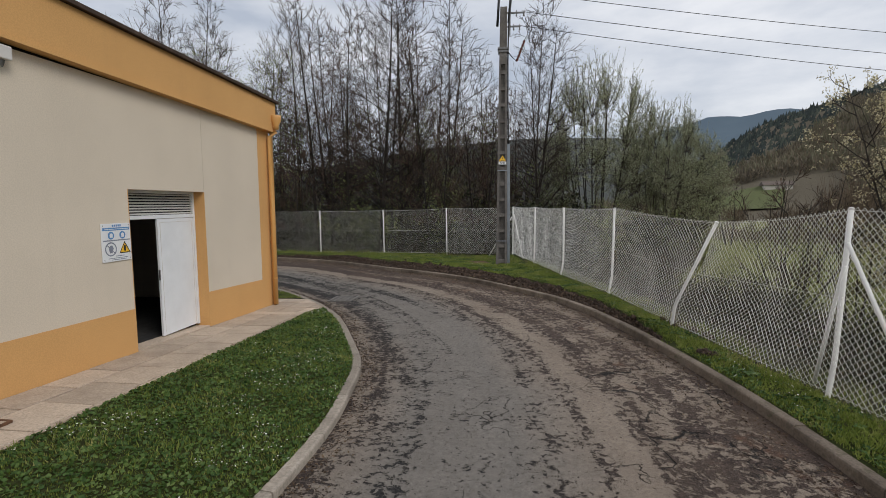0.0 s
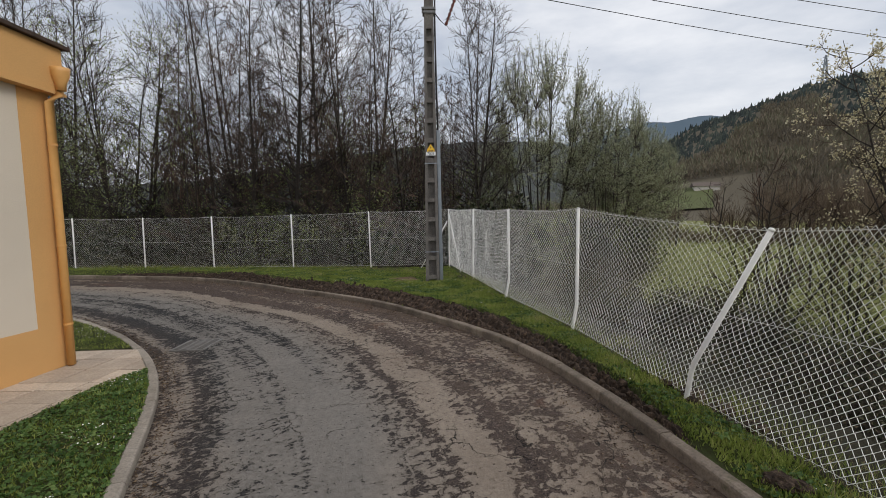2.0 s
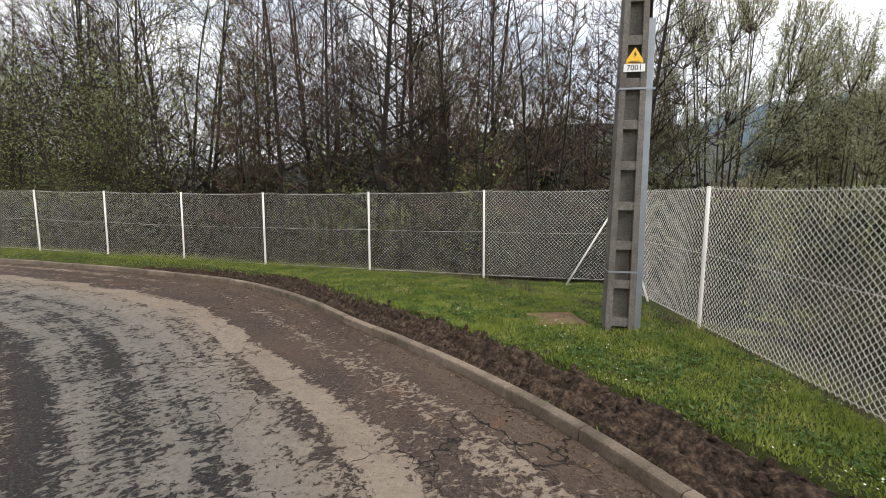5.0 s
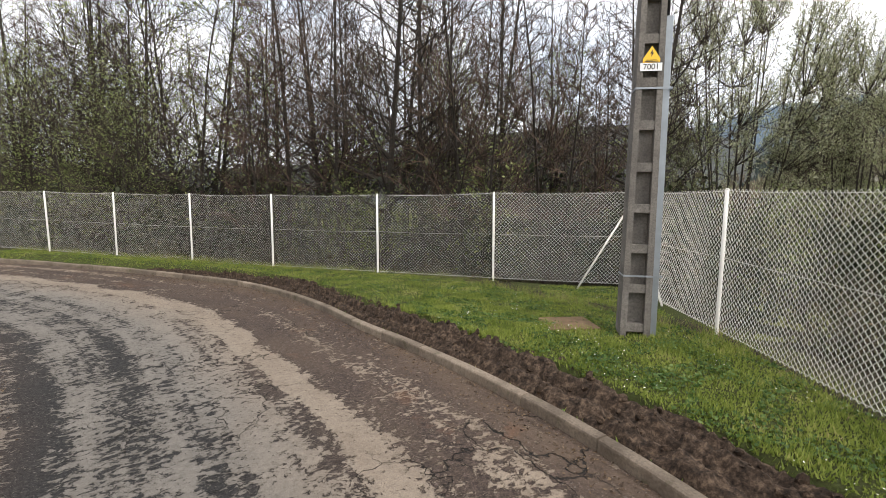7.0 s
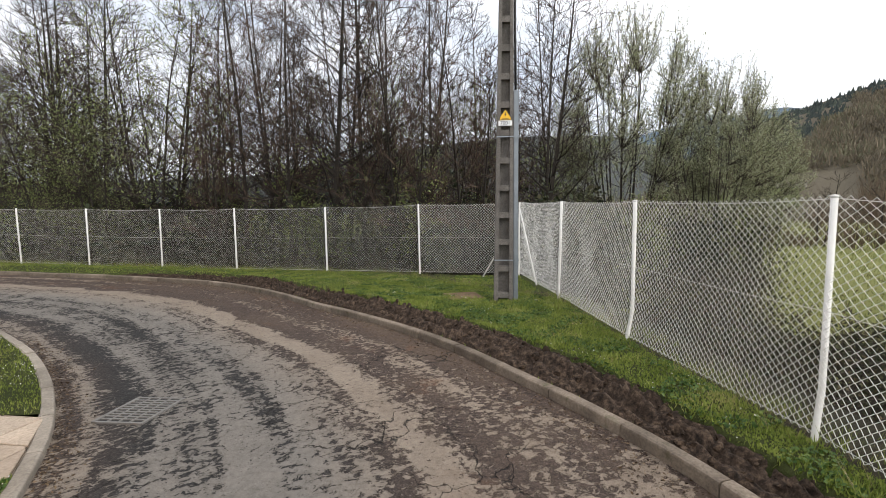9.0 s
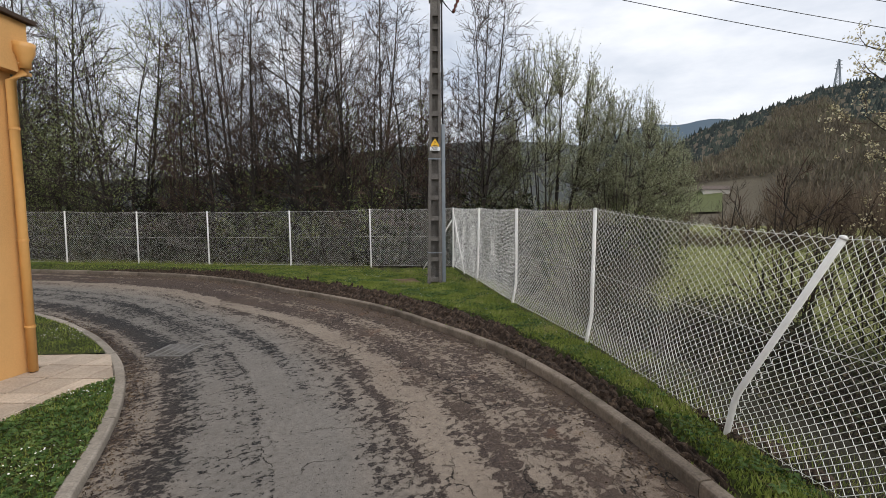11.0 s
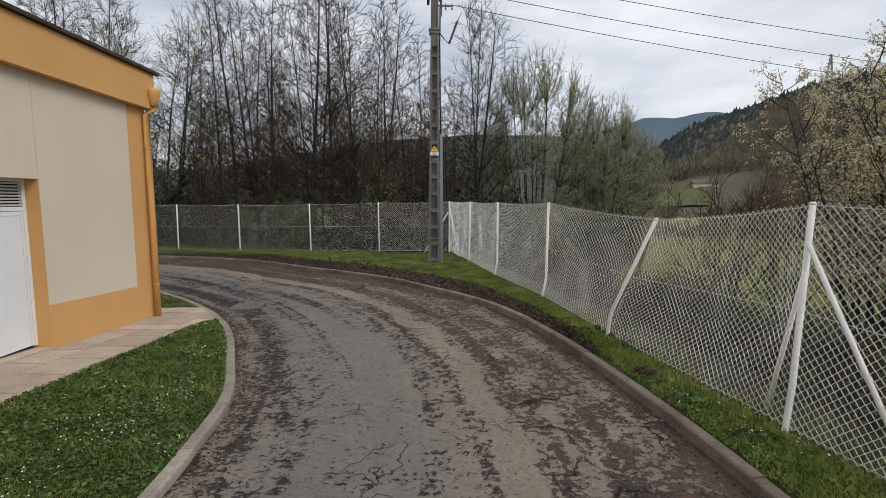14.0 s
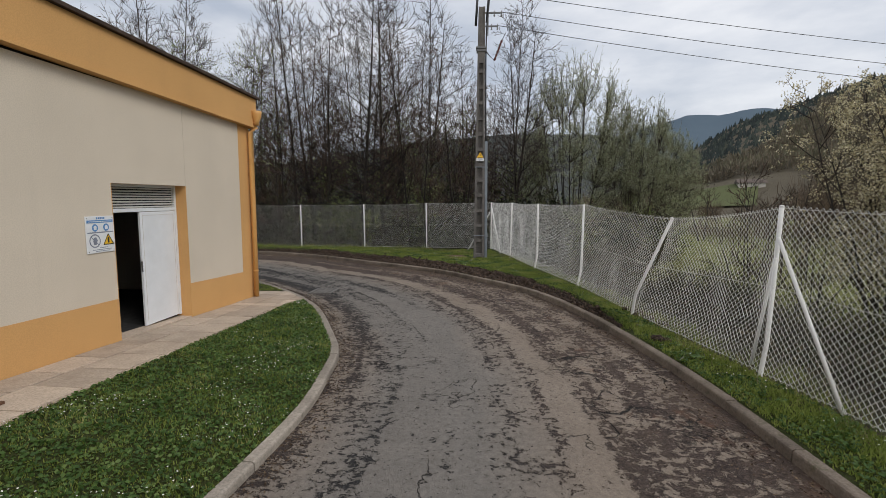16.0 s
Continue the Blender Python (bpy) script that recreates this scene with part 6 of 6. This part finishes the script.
def patchy(pts, scale, level, share):
    m = np.array([noise.noise(Vector((x / scale, y / scale, 17.0))) > level for x, y, _ in pts]) & (g_rng.random(len(pts)) < share)
    return pts[m]


clover, lawn_blades = split(lawn_pts, 0.42)
for nm, pts, h, w in (("lawn_grass", np.concatenate([lawn_blades, rear_pts]), 0.036, 0.0055), ("verge_grass", verge_pts, 0.042, 0.0085)):
    tagged(new(nm, blades(nm, pts, h, M_BLADE, g_rng, w, 0.75)), "short green grass blades of the mown lawn", "grass", kind="stuff")
clover[:, 2] += 0.022
vc = patchy(verge_pts, 0.55, -0.05, 0.30)
vc[:, 2] += 0.025
tagged(new("clover", leaves("clover", np.concatenate([clover, vc]), 0.020, M_CLOVER, g_rng, 0.66, 0.8)), "low dark green clover and weed leaves", "clover", kind="stuff")


dz = np.concatenate([patchy(lawn_pts, 0.8, 0.12, 0.05), patchy(verge_pts, 0.9, 0.12, 0.018), patchy(rear_pts, 0.8, 0.0, 0.12)])
dz[:, 2] += 0.045
tagged(new("daisies", leaves("daisies", dz, 0.0075, M_DAISY, g_rng, 0.8, 1.0)), "small white daisies scattered in the grass", "daisies", kind="stuff")

# taller tufts and straw along the fence foot
tuft_pts = scatter(vb - out_dir * 0.30, vb + out_dir * 0.75, lambda x, y, i, f: verge_z(x, y) - 0.05 - 0.25 * max(0, f - 0.45), lambda x, y: 760 if y > 2 and x > -16 else 40, g_rng)
tall, straw = split(tuft_pts, 0.7)
tagged(new("fence_foot_grass", blades("fence_foot_grass", tall, 0.16, M_BLADE, g_rng, 0.004, 0.8)), "longer unmown grass along the fence foot", "grass", kind="stuff")
tagged(new("dry_straw", blades("dry_straw", straw, 0.15, M_DRY, g_rng, 0.003, 1.4)), "dry straw-coloured stalks along the fence foot", "straw", kind="stuff")
meadow_pts = np.stack([g_rng.uniform(7, 48, 42000), g_rng.uniform(6, 60, 42000)], axis=1)
meadow_pts = np.array([(x, y, -1.38) for x, y in meadow_pts if x > 11.5 + 0.1 * abs(y - 12)])
tagged(new("meadow_grass", blades("meadow_grass", meadow_pts, 0.14, leafy("meadow_blades", ((0.0, (0.105, 0.130, 0.032)), (0.6, (0.170, 0.188, 0.060)), (1.0, (0.24, 0.22, 0.10))), 0.7, 0.3, 0.35), g_rng, 0.02, 0.6)), "yellow-green meadow grass", "grass", kind="stuff")


def dock(x, y, sc, rng):
    """A rosette of broad leaves."""
    ob = tagged(new("dock_weed"), "broad-leaved green dock weed in the verge", "weed", "weeds in the verge")
    ob.matrix_world = pose(x, y, verge_z(x, y) + 0.005)
    for k in range(8):
        bm = bmesh.new()
        a = 6.283 * k / 8 + rng.uniform(-0.3, 0.3)
        ln = rng.uniform(0.045, 0.085) * sc
        d, sd = Vector((math.cos(a), math.sin(a), 0)), Vector((-math.sin(a), math.cos(a), 0))
        prev = None
        for f, w, h in ((0.0, 0.10, 0.0), (0.3, 0.22, 0.30), (0.6, 0.26, 0.36), (0.85, 0.16, 0.28), (1.0, 0.02, 0.16)):
            c = d * ln * f + Vector((0, 0, ln * h))
            pr = (bm.verts.new(c - sd * ln * w), bm.verts.new(c + sd * ln * w))
            if prev:
                bm.faces.new((prev[0], prev[1], pr[1], pr[0]))
            prev = pr
        part("leaf", bm, M_CLOVER, ob, smooth=True)


d_rng = np.random.default_rng(97)
for x, y, sc in ((3.82, 6.15, 1.3), (3.9, 6.5, 1.0), (3.78, 5.6, 1.2), (3.75, 7.1, 1.0), (3.95, 5.3, 0.9), (3.72, 9.2, 0.8), (3.9, 4.2, 0.9)):
    dock(x, y, sc, d_rng)


def mole_clod(x, y, r, seed):
    bm = bmesh.new()
    bmesh.ops.create_icosphere(bm, subdivisions=3, radius=1.0)
    for v in bm.verts:
        k = 1 + 0.45 * noise.noise(v.co * 2.2 + Vector((seed, 0, 0))) + 0.2 * noise.noise(v.co * 6)
        v.co = Vector((v.co.x * r * k, v.co.y * r * 1.2 * k, max(-0.3, v.co.z) * r * 0.55 * k))
    ob = part("earth_clod", bm, M_MUD)
    ob.matrix_world = pose(x, y, verge_z(x, y) + 0.01)
    tagged(ob, "dark clod of turned earth in the grass", "earth clod", "earth clods")


for i, (x, y, r) in enumerate(((3.70, 6.45, 0.10), (3.78, 6.36, 0.08), (4.0, 8.3, 0.10), (4.08, 8.0, 0.12), (4.12, 7.6, 0.12), (4.15, 7.2, 0.10), (4.0, 7.85, 0.08))):
    mole_clod(x, y, r, i * 3.1)


# leaf litter and grit gathered in the gutters
def litter(name, line, side, y_lo, y_hi, spread, n, label):
    rng = np.random.default_rng(len(name))
    sel = line[(line[:, 1] > y_lo) & (line[:, 1] < y_hi)]
    t = np.gradient(sel, axis=0)
    t /= np.linalg.norm(t, axis=1, keepdims=True)
    k = rng.integers(0, len(sel), n)
    d = np.minimum(np.abs(rng.normal(0, spread, n)) + 0.01, 0.9)
    p = sel[k] + rng.normal(0, 0.12, (n, 1)) * t[k] + side * d[:, None] * np.stack([-t[k][:, 1], t[k][:, 0]], axis=1)
    c = np.array([(x, y, road_z(x, y) + 0.010) for x, y in p])
    tagged(new(name, leaves(name, c, 0.014, M_LITTER, rng, 0.75, 0.5)), label, "leaf litter", kind="stuff")


M_LITTER = leafy("brown_leaf_litter", ((0.0, (0.030, 0.020, 0.014)), (0.5, (0.085, 0.056, 0.036)), (1.0, (0.21, 0.15, 0.095))), 0.9)
litter("gutter_litter_left", curve_points(KERB_LEFT, 0.1), -1, 2.0, 15.0, 0.16, 3800, "brown leaf bits and grit along the inner gutter")
litter("gutter_litter_right", curve_points(KERB_RIGHT, 0.1), 1, 2.0, 22.0, 0.25, 5200, "brown leaf bits and grit along the outer gutter")
